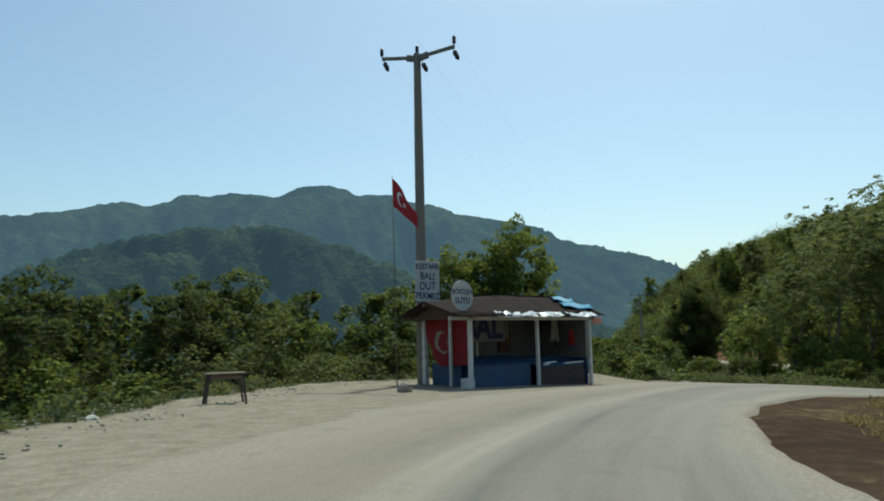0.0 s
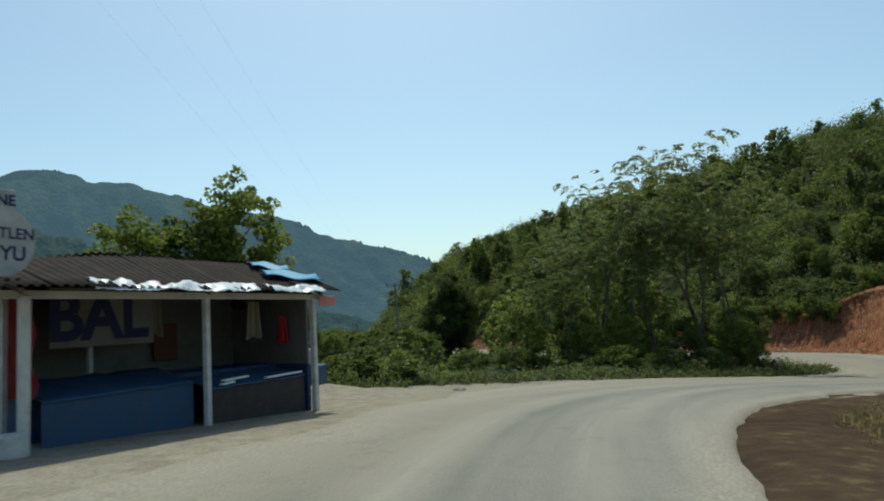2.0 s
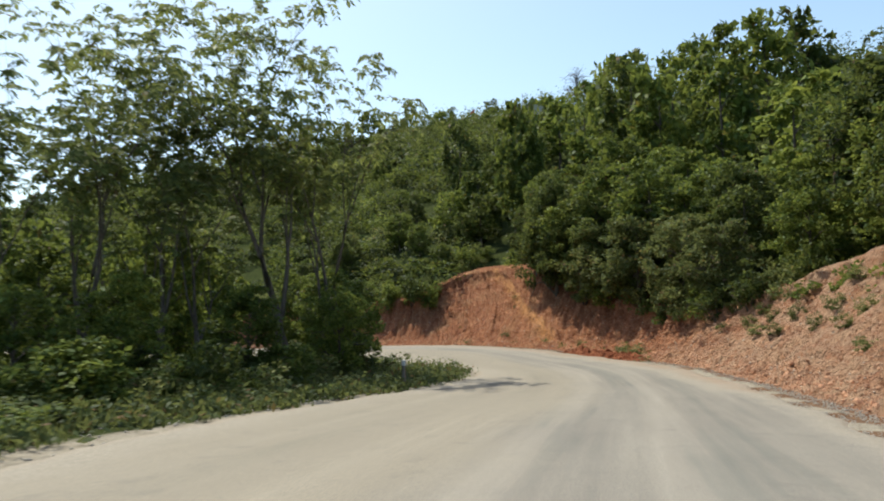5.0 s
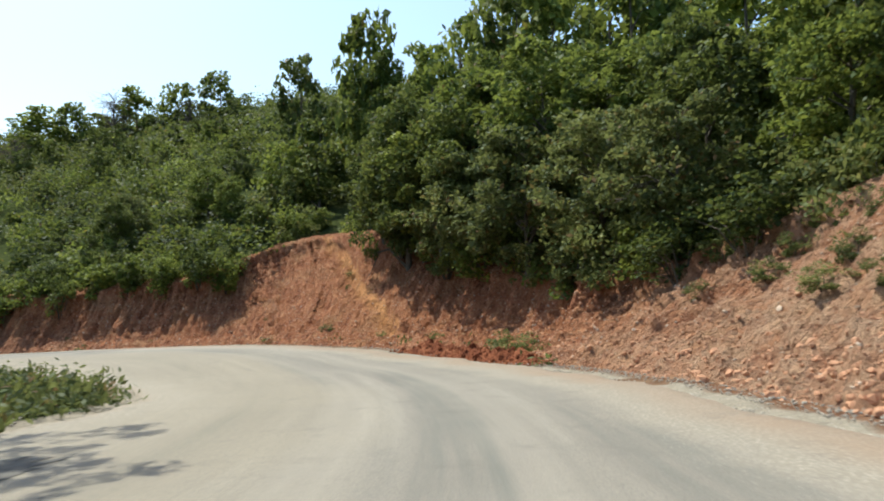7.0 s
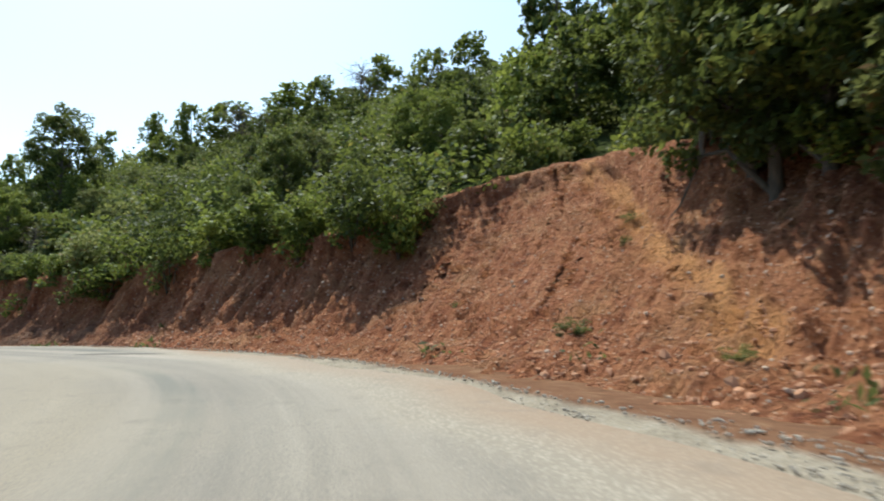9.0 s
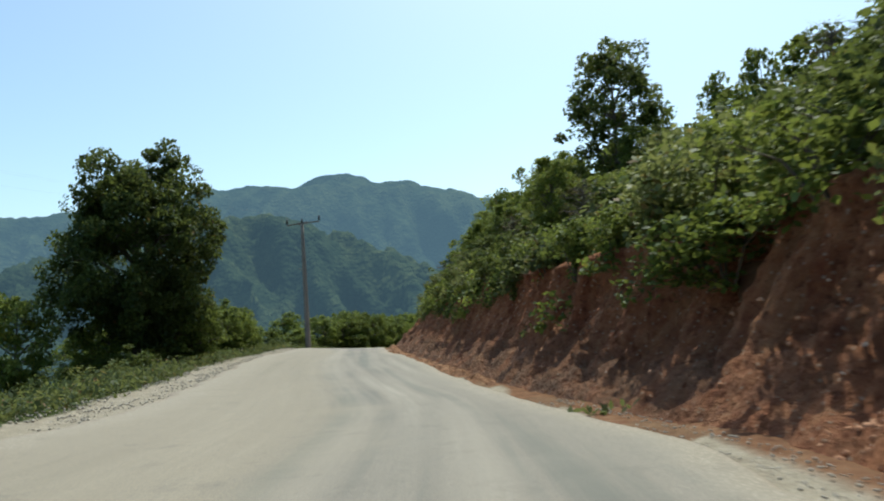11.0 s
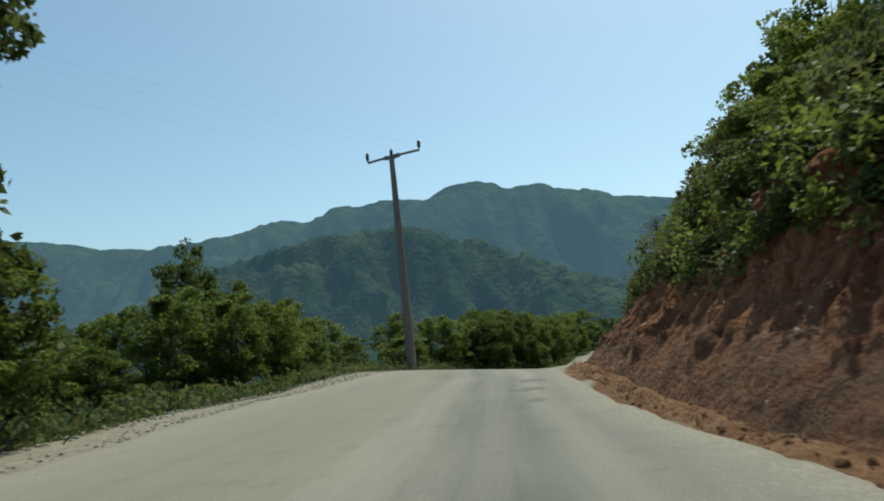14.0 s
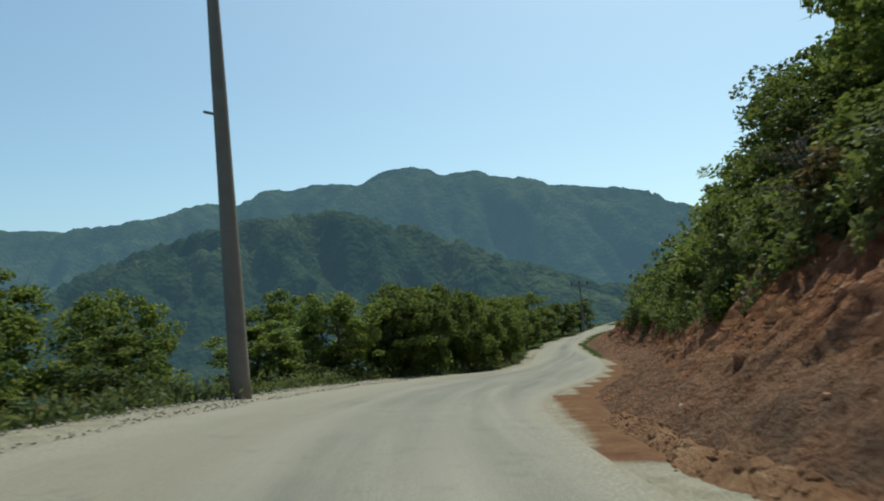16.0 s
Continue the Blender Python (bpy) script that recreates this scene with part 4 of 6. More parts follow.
for _ in range(52):
    x = RNG.uniform(14, 46)
    y = np.interp(x, LEFT[8:16, 0], LEFT[8:16, 1]) + RNG.uniform(3.4, 9)
    if math.hypot(x - 39.3, y - 41.7) > 3:
        low = 0.55 if x < 27 else 1.0
        plant(pick(), x, y, RNG.uniform(0.45, 0.95) * low, RNG.uniform(0.7, 1.2) * (0.5 + 0.5 * low))
for _ in range(26):
    x = RNG.uniform(14, 40)
    y = np.interp(x, LEFT[8:16, 0], LEFT[8:16, 1]) + RNG.uniform(1.6, 3.8)
    plant(SHRUBS[RNG.integers(0, 2)], x, y, RNG.uniform(0.22, 0.4), RNG.uniform(0.5, 0.9))
for x, y, s in [(17, 47, .34), (20, 52, .42), (23.5, 50, .42), (24.5, 46.5, .4), (14.5, 47, .3), (18, 58, .55), (24, 60, .65), (12, 56, .5), (6, 56, .7)]:
    plant(FULL_A if RNG.random() < 0.5 else FULL_B, x, y, s, s * 1.3)
for _ in range(20):
    x = RNG.uniform(1, 17)
    y = np.interp(x, LEFT[6:12, 0], LEFT[6:12, 1]) + RNG.uniform(2.0, 8.0)
    plant(pick(), x, y, RNG.uniform(0.6, 1.2), RNG.uniform(0.9, 1.4))
# trees below the hut and along the valley edge
plant_top(HEAD, 9.6, 45.7, 7.2, 0.98, 0.5)
plant_top(HEAD, 7.4, 45.4, 5.7, 1.0, 2.2)
plant_top(HEAD, 5.2, 44.2, 5.3, 0.95, 4.1)
plant_top(FULL_A, 3.2, 42.0, 3.2, 1.1)
for x, y, s, m in [(1.0, 37.5, 1.0, FULL_A), (-2.5, 35, .95, FULL_B), (-5.5, 33, 1.05, DARK_A), (-6.0, 28, .85, DARK_A), (-9.5, 30, 1.1, DARK_A),
                   (-9.0, 24, .95, DARK_A), (-7.5, 19.5, .62, DARK_A), (-12, 26, 1.1, DARK_A), (-11.5, 19, .95, DARK_A), (-15, 23, 1.15, DARK_A), (-8.0, 14.5, .68, DARK_A), (-11, 13, .9, DARK_A), (-14, 17, 1.1, DARK_A), (-13, 34, 1.2, DARK_A),
                   (-17, 29, 1.2, DARK_A), (-20, 22, 1.2, DARK_A), (-4, 42, 1.3, DARK_A), (-9, 39, 1.3, DARK_A), (-15, 40, 1.4, DARK_A), (-22, 34, 1.5, DARK_A), (-6.5, 9.5, .5, DARK_A), (-27, 28, 1.5, DARK_A), (1, 46, 1.4, FULL_B)]:
    plant(m, x, y, s * 0.92, s)
for _ in range(26):
    f = RNG.uniform(0, 1)
    y = 8 + 26 * f
    plant(pick(), np.interp(y, LEFT[2:8, 1], LEFT[2:8, 0]) - RNG.uniform(1.8, 5.5), y, RNG.uniform(0.6, 1.1), RNG.uniform(0.8, 1.2))
# the lone big tree and the hedge on the valley side
plant_top(BROAD, 44.3, 99.2, 6.2, 1.08, 0.4)
plant_top(FULL_B, 47.2, 100.4, -2.2, .62, 1.2)
plant_top(FULL_A, 46.2, 99.6, -1.0, .7, 2.2)
for x, y, top, w in [(44.4, 103, -3.6, .5), (43.2, 106.5, -3.3, .55), (42.0, 109, -3.2, .6), (43.9, 108, -3.5, .5), (42.8, 113, -1.5, .7), (43.6, 123.5, -3.3, .5), (44.0, 115, -1.7, .6), (42.4, 117, -1.0, .75), (43.9, 119, -1.8, .6), (42.8, 121.4, -1.6, .7), (40, 114, -2.0, .8), (40.5, 119, -1.0, .9), (38, 107, -3.0, .9), (37, 115, -2.2, 1), (41, 103, -3.2, .8), (43, 99, -2.6, .8), (40, 96, -1.5, .9),
                     (48.07, 145.3, -2.39, 0.92), (49.25, 149.3, -1.85, 0.86), (50.83, 153.5, -2.15, 0.8), (46.6, 141, -2.3, 0.9), (48.43, 147.4, -1.78, 0.91), (45, 135.5, -3.4, 0.8), (43.5, 129, -3.4, 0.7), (44.4, 146, -2, 1), (51.99, 156.5, -2.71, 0.75), (49.5, 154, -1.8, 0.9), (53.1, 162.8, -2.95, 0.73), (50.5, 163, -2, 1), (53.45, 169.9, -3.17, 0.82), (54.98, 181.8, -3.24, 0.86), (57.13, 191.8, -2.93, 0.96), (59.63, 198.8, -2.56, 1), (52, 176, -2, 1.1), (53, 188, -1.5, 1.2), (55, 202, -1, 1.4), (63, 212, -2, 1.1), (47, 158, -1.6, 1.1), (44, 170, -1.2, 1.3), (40, 152, -1.4, 1.2), (38, 138, -1.8, 1.1), (41, 127, -1.6, 0.9)]:
    if RNG.random() < 0.5:
        plant_top(FULL_A, x, y, top, w)
    else:
        plant_top(FULL_B, x, y, top, w)
plant_top(DARK_A, 32.0, 131.7, 3.4, 1.1, 1.0, "small dark tree standing over the valley bushes")
for _ in range(44):
    y = RNG.uniform(82, 150)
    plant(pick(), np.interp(y, LEFT[20:32, 1], LEFT[20:32, 0]) - RNG.uniform(2.9, 6.5), y, RNG.uniform(0.35, 0.75), RNG.uniform(0.7, 1.2))


def above_bank(lo, hi):
    """A random place behind the top of the cut face."""
    r = BANK_ROWS[RNG.integers(0, len(BANK_ROWS))]
    p, d = r[0], r[1]
    b = p[3] + RNG.uniform(lo, hi)
    return p[0] + d[1] * b, p[1] - d[0] * b


plant(SHRUBS[0], 58.2, 40.2, 0.5, 0.7, 0.0, 0.1, "low olive shrub growing on the apron below the bank")
plant(SHRUBS[0], 57.4, 39.6, 0.42, 0.6, 1.0, 0.1, "low olive shrub growing on the apron below the bank")
BANK_ROWS = [r for r in along(FOOT, 2.1) if r[0][0] > 25 and r[0][1] > 23 and r[0][1] < 300]
for i, r in enumerate(BANK_ROWS):
    p, d = r[0], r[1]
    if p[1] > 172:
        break
    for b in (RNG.uniform(0.0, 0.7), RNG.uniform(1.2, 3.2)):
        if (p[2] > 5.3 and b < 1) or math.hypot(p[0] + d[1] * (p[3] + b) - 75.0, p[1] - d[0] * (p[3] + b) - 58.0) < 2.4:
            continue
        low = 0.62 if 76 < p[1] < 128 else 1.0
        plant(pick(), p[0] + d[1] * (p[3] + b), p[1] - d[0] * (p[3] + b), RNG.uniform(0.75, 1.35) * low, RNG.uniform(0.85, 1.3) * low, None, 0.3)
for x, y, s, m in [(72.0, 47.0, 1.1, DARK_A), (69, 43.0, 1.1, FULL_A), (74.5, 51, 0.95, FULL_A), (71.9, 51.0, 1.0, DARK_A), (70.4, 48.8, 1.05, DARK_A), (73.6, 53.0, 1.0, DARK_A), (77, 49, 1.2, DARK_A), (65.5, 38.5, 1.1, FULL_A), (61.5, 34.5, 1.05, DARK_A), (57.5, 31.0, 0.9, FULL_B), (66, 36, 1.3, FULL_B), (72, 40, 1.3, FULL_A), (62, 30, 1.3, FULL_B),
                   (66.4, 44.4, 1.15, PALE_A), (64.0, 41.4, 1.2, PALE_A), (61.0, 37.8, 1.1, PALE_A), (57.8, 35.2, .9, PALE_A), (70.4, 47.8, 1.4, FULL_B), (72.4, 49.6, 1.25, DARK_A), (69.4, 44.6, 1.45, FULL_A), (66.8, 41.0, 1.4, FULL_A), (48, 24, 1.4, FULL_A), (44, 20, 1.5, FULL_B), (40, 17, 1.5, DARK_A), (53, 22, 1.6, FULL_A), (58, 27, 1.5, DARK_A), (60, 24, 1.6, DARK_A),
                   (72, 140, 0.7, FULL_B), (78, 132, 1.0, FULL_A), (86, 145, 1.0, FULL_B), (66, 28, 1.5, FULL_B), (74, 33, 1.5, FULL_A), (78, 45, 1.3, FULL_B), (55, 27, 1.1, FULL_A), (50, 26, 1.0, DARK_A),
                   (82, 63, .8, DARK_A), (78, 68, .6, FULL_A), (73, 74, .6, DARK_A), (80, 72, .8, FULL_B), (70, 96, .62, FULL_A), (68, 103, .6, DARK_A), (67, 111, .65, FULL_A), (66, 118, .65, FULL_B),
                   (67.5, 126, .7, DARK_A), (68, 137, .8, FULL_A), (70, 150, .9, DARK_A), (63.9, 98.5, .36, PALE_A), (62.9, 107, .36, PALE_A), (62.2, 114.5, .36, PALE_A), (84, 56, 1.0, FULL_A), (88, 66, 1.0, DARK_A), (90, 50, 1.2, FULL_B)]:
    plant(m, x, y, s * 0.95, s)
for x, y, f in [(76.2, 60.4, .7), (77.6, 60.0, .8), (76.9, 61.8, .75), (75.4, 61.4, .65), (78.4, 61.6, .9)]:
    plant(pick(), x, y, f, f * 1.1)
plant_top(FULL_A, 80.4, 56.8, 13.5, 1.15, 0.5)
plant_top(FULL_B, 82.0, 57.6, 17.5, 1.25, 2.5)
plant_top(FULL_B, 77.4, 53.6, 9.0, 1.0, 4.0)
for x, y, top, w in [(62.5, 104, 2.3, .42), (63.6, 100, 2.6, .45), (66.0, 96, 3.8, .65), (66.8, 104.5, 5.2, .75), (68.6, 109, 6.4, .8), (65.0, 92, 3.2, .6)]:
    plant_top(FULL_A if x < 66 else FULL_B, x, y, top, w)
plant_top(DARK_A, 69.9, 99.5, 10.9, 1.2, 0.8, "rounded dark green tree standing above the bank shrubs")
# taller trees high on the slope and along its brow
for x, y, top, w in [(92, 50, 23.5, 1.6), (88, 46, 20, 1.5), (97, 54, 24.5, 1.6), (95, 43, 25, 1.7), (93, 37, 24, 1.6), (86, 40, 20, 1.5), (99, 35, 26, 1.7), (104, 60, 24.5, 1.5), (110, 66, 26, 1.5), (101, 48, 26, 1.6), (90.3, 70.3, 19.4, 1.1), (84, 60, 11.5, 1.2), (87, 66, 12.0, 1.0), (85, 52, 14, 1.3), (80, 47, 12, 1.3), (84, 68, 10, .9),
                     (97.4, 253.9, 18.9, 1.5), (104, 252, 17, 1.3), (110, 246, 19, 1.4), (93, 258, 12, 1.2), (104, 240, 20, 1.3), (80, 159, 18.5, 1.1), (84, 155, 19.6, 1.0), (88, 149, 21.5, 1.0), (93, 143, 23.5, 1.0), (96, 137, 24.5, 1.0), (86, 170, 18, 1.1), (92, 180, 20, 1.2), (98, 200, 21, 1.3), (100, 132, 24.0, 1.7), (106, 128, 26.5, 1.9), (113, 124, 26.5, 1.6), (116, 119, 30.5, 1.5), (121, 116, 32.5, 1.5), (127, 112, 35, 1.5), (108, 122, 27, 1.2)]:
    m = [FULL_A, FULL_B, DARK_A][RNG.integers(0, 3)]
    plant_top(m, x, y, top, w)
for x, y, s in [(96.6, 124.6, .95), (117, 116, .65), (122.4, 111, .6), (110, 119, .6), (111, 118, 1.25), (173, 89.8, 1.0)]:
    plant(BARE, x, y, s)
for _ in range(76):
    x, y = above_bank(9, 60 if _ < 40 else 130)
    s = RNG.uniform(0.55, 1.1)
    plant([FULL_A, FULL_B, DARK_A][RNG.integers(0, 3)], x, y, s, s * 1.1)
for k, (x, y, top, w) in enumerate([(61.9, 124, -0.3, 0.7), (62.5, 128, 1.1, 0.75), (63.3, 131, 2.1, 0.8), (63.9, 126, 3.1, 0.9), (64.5, 122, 4.7, 0.95), (65.3, 129, 5.5, 1), (63.7, 118, 3.9, 0.85), (62.3, 120, 1.3, 0.75), (65.8, 116, 6, 1), (64.3, 112, 4, 0.9), (64.8, 135, 4, 1), (62.7, 134, 0.7, 0.75), (66.8, 122, 7.5, 1), (61.7, 115.5, 0.9, 0.75), (61.9, 110, 1.1, 0.75), (64.2, 107, 2.3, 0.85), (63.4, 104, 0.3, 0.75), (65.2, 101, 2.3, 0.9), (64.2, 97.5, 0.1, 0.75), (65.6, 91.5, -0.1, 0.75), (67.6, 93, 2.1, 0.9), (66.8, 85.5, -0.3, 0.75), (62.4, 103, 0.6, 0.6), (62.2, 106.5, 0.8, 0.6), (62.2, 110.5, 2.4, 0.65), (63.3, 99, 0.8, 0.6)]):
    plant_top((FULL_A, DARK_A, FULL_B)[k % 3], x, y, top, w)
plant_top(DARK_A, 69.4, 47.4, 6.2, 1.15, 0.7)
plant_top(DARK_A, 68.0, 45.4, 5.2, 1.05, 2.1)
plant_top(DARK_A, 71.2, 50.2, 8.0, 1.1, 3.3)
plant(BARE, 183, 92, 1.6)
plant(BARE, 96, 118, 0.8)
plant(BARE, 120, 112, 0.9)
for x, y, s in [(199, 139.5, 1.0), (190, 126, .6), (178, 84, 1.4), (168, 72, 1.3), (172, 62, 1.5), (203, 128, .7)]:
    plant(FULL_A, x, y, s)


SLOPE = np.random.default_rng(31)
MIDDLE = [r for r in BANK_ROWS if 50 < r[0][1] < 125]
for _ in range(70):
    r = MIDDLE[SLOPE.integers(0, len(MIDDLE))]
    b = r[0][3] + SLOPE.uniform(5, 62)
    x, y = r[0][0] + r[1][1] * b, r[0][1] - r[1][0] * b
    s = SLOPE.uniform(0.28, 0.62)
    if math.hypot(x - 75.5, y - 58.5) > 5:
        plant([FULL_A, FULL_B, DARK_A, DARK_A, PALE_A][SLOPE.integers(0, 5)], x, y, s * SLOPE.uniform(0.9, 1.3), s)


NORTH = next(i for i, r in enumerate(BANK_ROWS) if r[0][1] > 140)


def build_scrub():
    """The hillside's thicket, sheets of many bushes, and the fringe along the top of the bank."""
    rng = np.random.default_rng(5)
    for name, mat, count, near, far, big in (("slope_scrub", LEAF, 620, 2.5, 46, 1.9), ("slope_thicket", LEAF_DARK, 420, 4, 46, 2.2), ("slope_brush", LEAF_PALE, 200, 3, 40, 1.6), ("hillside_scrub", LEAF, 900, 40, 150, 2.2), ("hillside_thicket", LEAF_DARK, 1000, 40, 150, 2.6), ("hillside_brush", LEAF_PALE, 300, 40, 150, 1.9), ("north_scrub", LEAF_DARK, 420, 3, 80, 3.2), ("north_brush", LEAF, 380, 3, 80, 2.8), ("bank_fringe", LEAF, 230, -0.1, 3.0, 1.0), ("bank_fringe", LEAF_PALE, 110, -0.2, 2.0, 0.8)):
        xs, ys = [], []
        while len(xs) < count:
            r = BANK_ROWS[rng.integers(NORTH if name.startswith("north") else 0, len(BANK_ROWS) if name.startswith("north") else NORTH + 12)]
            b = near + (far - near) * rng.uniform(0, 1) ** 1.1
            if far < 5 and r[0][2] > 4.7 and b < 0.8:
                continue
            px, py = r[0][0] + r[1][1] * (b + r[0][3]), r[0][1] - r[1][0] * (b + r[0][3])
            if (172 < px < 206 and 96 < py < 124) or (157 < px < 182 and abs(py - 135.5 + 1.52 * (px - 161.7)) < 7) or (big > 1 and math.hypot(px - 75.2, py - 58.4) < 2.2):
                continue
            xs.append(px)
            ys.append(py)
        xs, ys = np.array(xs), np.array(ys)
        zs = height(xs, ys, False)[0]
        df = np.abs(nearest(FOOT, xs, ys)[0])
        size = rng.uniform(0.4, 1.0, count) * big * (1 + df / (70 if big > 2.3 else 130))
        tone = rng.uniform(-0.40, 0.16, count) + 0.75 * wave(xs, ys, 11.0, 9)
        if far > 5:
            size *= np.where(rng.uniform(0, 1, count) < 0.2, 1.22, 0.95)
        k = 165 if far > 50 else 330 if far > 5 else 210
        p = rng.normal(0, 1, (count, k, 3))
        p /= np.linalg.norm(p, axis=2, keepdims=True)
        p *= rng.uniform(0.3, 1, (count, k, 1)) ** 0.5
        lump = np.array([[noise.noise(Vector(q) * 2.3 + Vector((i * 3.7, 0, 0))) for q in row] for i, row in enumerate(p)])
        p *= np.clip(1 + 0.38 * lump, 0.6, 1.08)[:, :, None] * size[:, None, None]
        p[:, :, 2] = np.abs(p[:, :, 2]) * np.where(df > 40, 0.75, 1.0)[:, None] * rng.uniform(0.8, 1.5, (count, 1)) - 0.15
        c = (p + np.stack([xs, ys, zs], 1)[:, None]).reshape(-1, 3)
        me = leaves(name, c, 0.36 if far > 50 else 0.20 if far > 5 else 0.12, mat, rng, 0.1, 1.4, np.repeat(np.clip(tone, -0.75, 0.3), k))
        tagged(new(name, me), "thick green scrub covering the hillside" if far > 5 else "leafy fringe of low scrub along the bank top", "scrub", kind="stuff")


build_scrub()


def build_valley():
    """Bushes on the land that falls away to the valley."""
    rng = np.random.default_rng(15)
    for name, mat, count in (("valley_scrub", LEAF, 520), ("valley_thicket", LEAF_DARK, 420)):
        x, y = rng.uniform(-70, 84, count * 8), rng.uniform(30, 330, count * 8)
        d = nearest(LEFT, x, y)[0]
        keep = np.nonzero((d > 9) & (d < 75))[0][:count]
        x, y, d = x[keep], y[keep], d[keep]
        z = height(x, y, False)[0]
        n, k = len(x), 150
        size = rng.uniform(0.5, 1.0, n) * np.where(y < 62, 1.4, 2.6)
        p = rng.normal(0, 1, (n, k, 3))
        p /= np.linalg.norm(p, axis=2, keepdims=True)
        p *= rng.uniform(0.3, 1, (n, k, 1)) ** 0.5
        lump = np.array([[noise.noise(Vector(q) * 2.3 + Vector((i * 3.7, 0, 0))) for q in row] for i, row in enumerate(p)])
        p *= (1 + 0.5 * lump)[:, :, None] * size[:, None, None]
        p[:, :, 2] = np.abs(p[:, :, 2]) * rng.uniform(0.9, 1.5, (n, 1)) - 0.15
        c = (p + np.stack([x, y, z], 1)[:, None]).reshape(-1, 3)
        tagged(new(name, leaves(name, c, 0.36, mat, rng, 0.1, 1.4, np.repeat(rng.uniform(-0.3, 0.2, n), k))), "green bushes covering the slope down to the valley", "scrub", kind="stuff")


build_valley()


def on_bank(x, y, size, wide, label):
    """A tuft that grows out of the cut face."""
    d = np.hypot(BANK[:, :, 0] - x, BANK[:, :, 1] - y)
    p = BANK[np.unravel_index(d.argmin(), d.shape)]
    m = Matrix.Translation(Vector(p) - Vector((0, 0, 0.06))) @ Matrix.Rotation(RNG.uniform(0, math.tau), 4, "Z") @ Matrix.Diagonal((wide, wide, size, 1))
    ob = copy_thing(SHRUBS[0], m)
    ob.matrix_basis = m
    ob["label"] = label
    return ob


for x, y, s, w in [(66.8, 52.4, .22, .32), (70.4, 53.5, .14, .16), (71.7, 54.3, .16, .2), (64.6, 48.4, .16, .22), (63.2, 45.2, .2, .3), (68.4, 57.5, .12, .14), (65.6, 63, .12, .14), (64.9, 68.5, .1, .12), (62.6, 84, .14, .16), (60.6, 98.5, .16, .2)]:
    on_bank(x, y, s, w, "small green tuft growing on the cut bank")
for x, y in [(41.5, 28.2), (42.2, 27.5), (42.6, 26.9), (46.8, 30.0), (47.4, 29.4), (48.2, 28.6), (50.4, 32.4), (51.2, 31.8), (52.0, 31.2), (36.2, 26.0), (54.6, 34.6), (55.4, 34.0), (49.2, 31.6), (49.8, 30.9), (44.5, 29.0), (45.1, 28.3), (53.2, 33.2), (53.8, 32.6)]:
    on_bank(x, y, RNG.uniform(0.22, 0.40), RNG.uniform(0.26, 0.44), "trailing green weeds growing down the cut bank")
for x, y, s in [(61.6, 103.5, .34), (60.4, 109.5, .3), (63.6, 94.5, .36), (65.2, 86.5, .34), (59.4, 116.0, .28), (59.2, 122.0, .3)]:
    plant(BARE, x, y, s, s, None, 0.2, "leafless grey shrub at the edge of the bank")


def build_drape():
    """Shrubs rooted in the upper face that hang over the cut."""
    rng = np.random.default_rng(41)
    late = np.nonzero((BANK[:, 30, 1] > 84) & (BANK[:, 30, 1] < 150))[0]
    for mat, count in ((LEAF, 95), (LEAF_DARK, 95), (LEAF_PALE, 50)):
        i = late[rng.integers(0, len(late), count)]
        j = (BANK.shape[1] * (0.90 - 0.38 * rng.uniform(0, 1, count) ** 1.5)).astype(int)
        k = 400
        p = rng.normal(0, 1, (count, k, 3))
        p /= np.linalg.norm(p, axis=2, keepdims=True)
        p *= rng.uniform(0.2, 1, (count, k, 1)) ** 0.6 * (rng.uniform(0.35, 0.85, (count, 1)) * np.linspace(1, 0.6, count)[:, None])[:, :, None]
        p[:, :, 2] *= rng.uniform(0.7, 1.2, (count, 1))
        c = (p + BANK[i, j][:, None]).reshape(-1, 3)
        tagged(new("bank_growth", leaves("bank_growth", c, 0.075, mat, rng, 0.3, 1.7, np.repeat(rng.uniform(-0.35, 0.2, count), k))), "green shrubs hanging over the upper part of the cut bank", "scrub", kind="stuff")


build_drape()


def build_weeds():
    """Low weeds and grass along the verges."""
    rng = np.random.default_rng(8)
    places = []
    for poly, side, lo, hi, y0, per, sel in ((LEFT, 1, 0.3, 3.6, 3, 16, lambda p: p[0] > 12 and p[1] < 72), (LEFT, 1, 0.8, 3.8, 72, 17, lambda p: True), (LEFT, 1, 0.4, 1.6, 3, 3, lambda p: p[0] <= 12), (FOOT, -1, -2.3, -0.6, 30, 0.10, lambda p: p[2] > 1.5 and p[1] < 75)):
        for p, d, _ in along(poly, 0.5):
            if not y0 < p[1] < 170 or not sel(p):
                continue
            for _ in range(rng.poisson(per * 0.5)):
                b = rng.uniform(lo, hi)
                places.append((p[0] - side * d[1] * b, p[1] + side * d[0] * b))
    pl = np.array(places)
    pl = pl[(nearest(RIGHT, pl[:, 0], pl[:, 1])[0] < -0.18) | (nearest(LEFT, pl[:, 0], pl[:, 1])[0] > 0.2)]
    z = height(pl[:, 0], pl[:, 1], False)[0]
    n = len(pl)
    each = 26
    off = rng.normal(0, 1, (n, each, 3)) * (0.2, 0.2, 0.16)
    off[:, :, 2] = np.abs(off[:, :, 2]) * rng.uniform(0.5, 1.6, (n, 1))
    c = (off + np.stack([pl[:, 0], pl[:, 1], z], 1)[:, None]).reshape(-1, 3)
    tagged(new("verge_weeds", leaves("verge_weeds", c, 0.075, LEAF_PALE, rng, -0.5, 2.6)), "low green weeds and grass along the road edge", "weeds", kind="stuff")


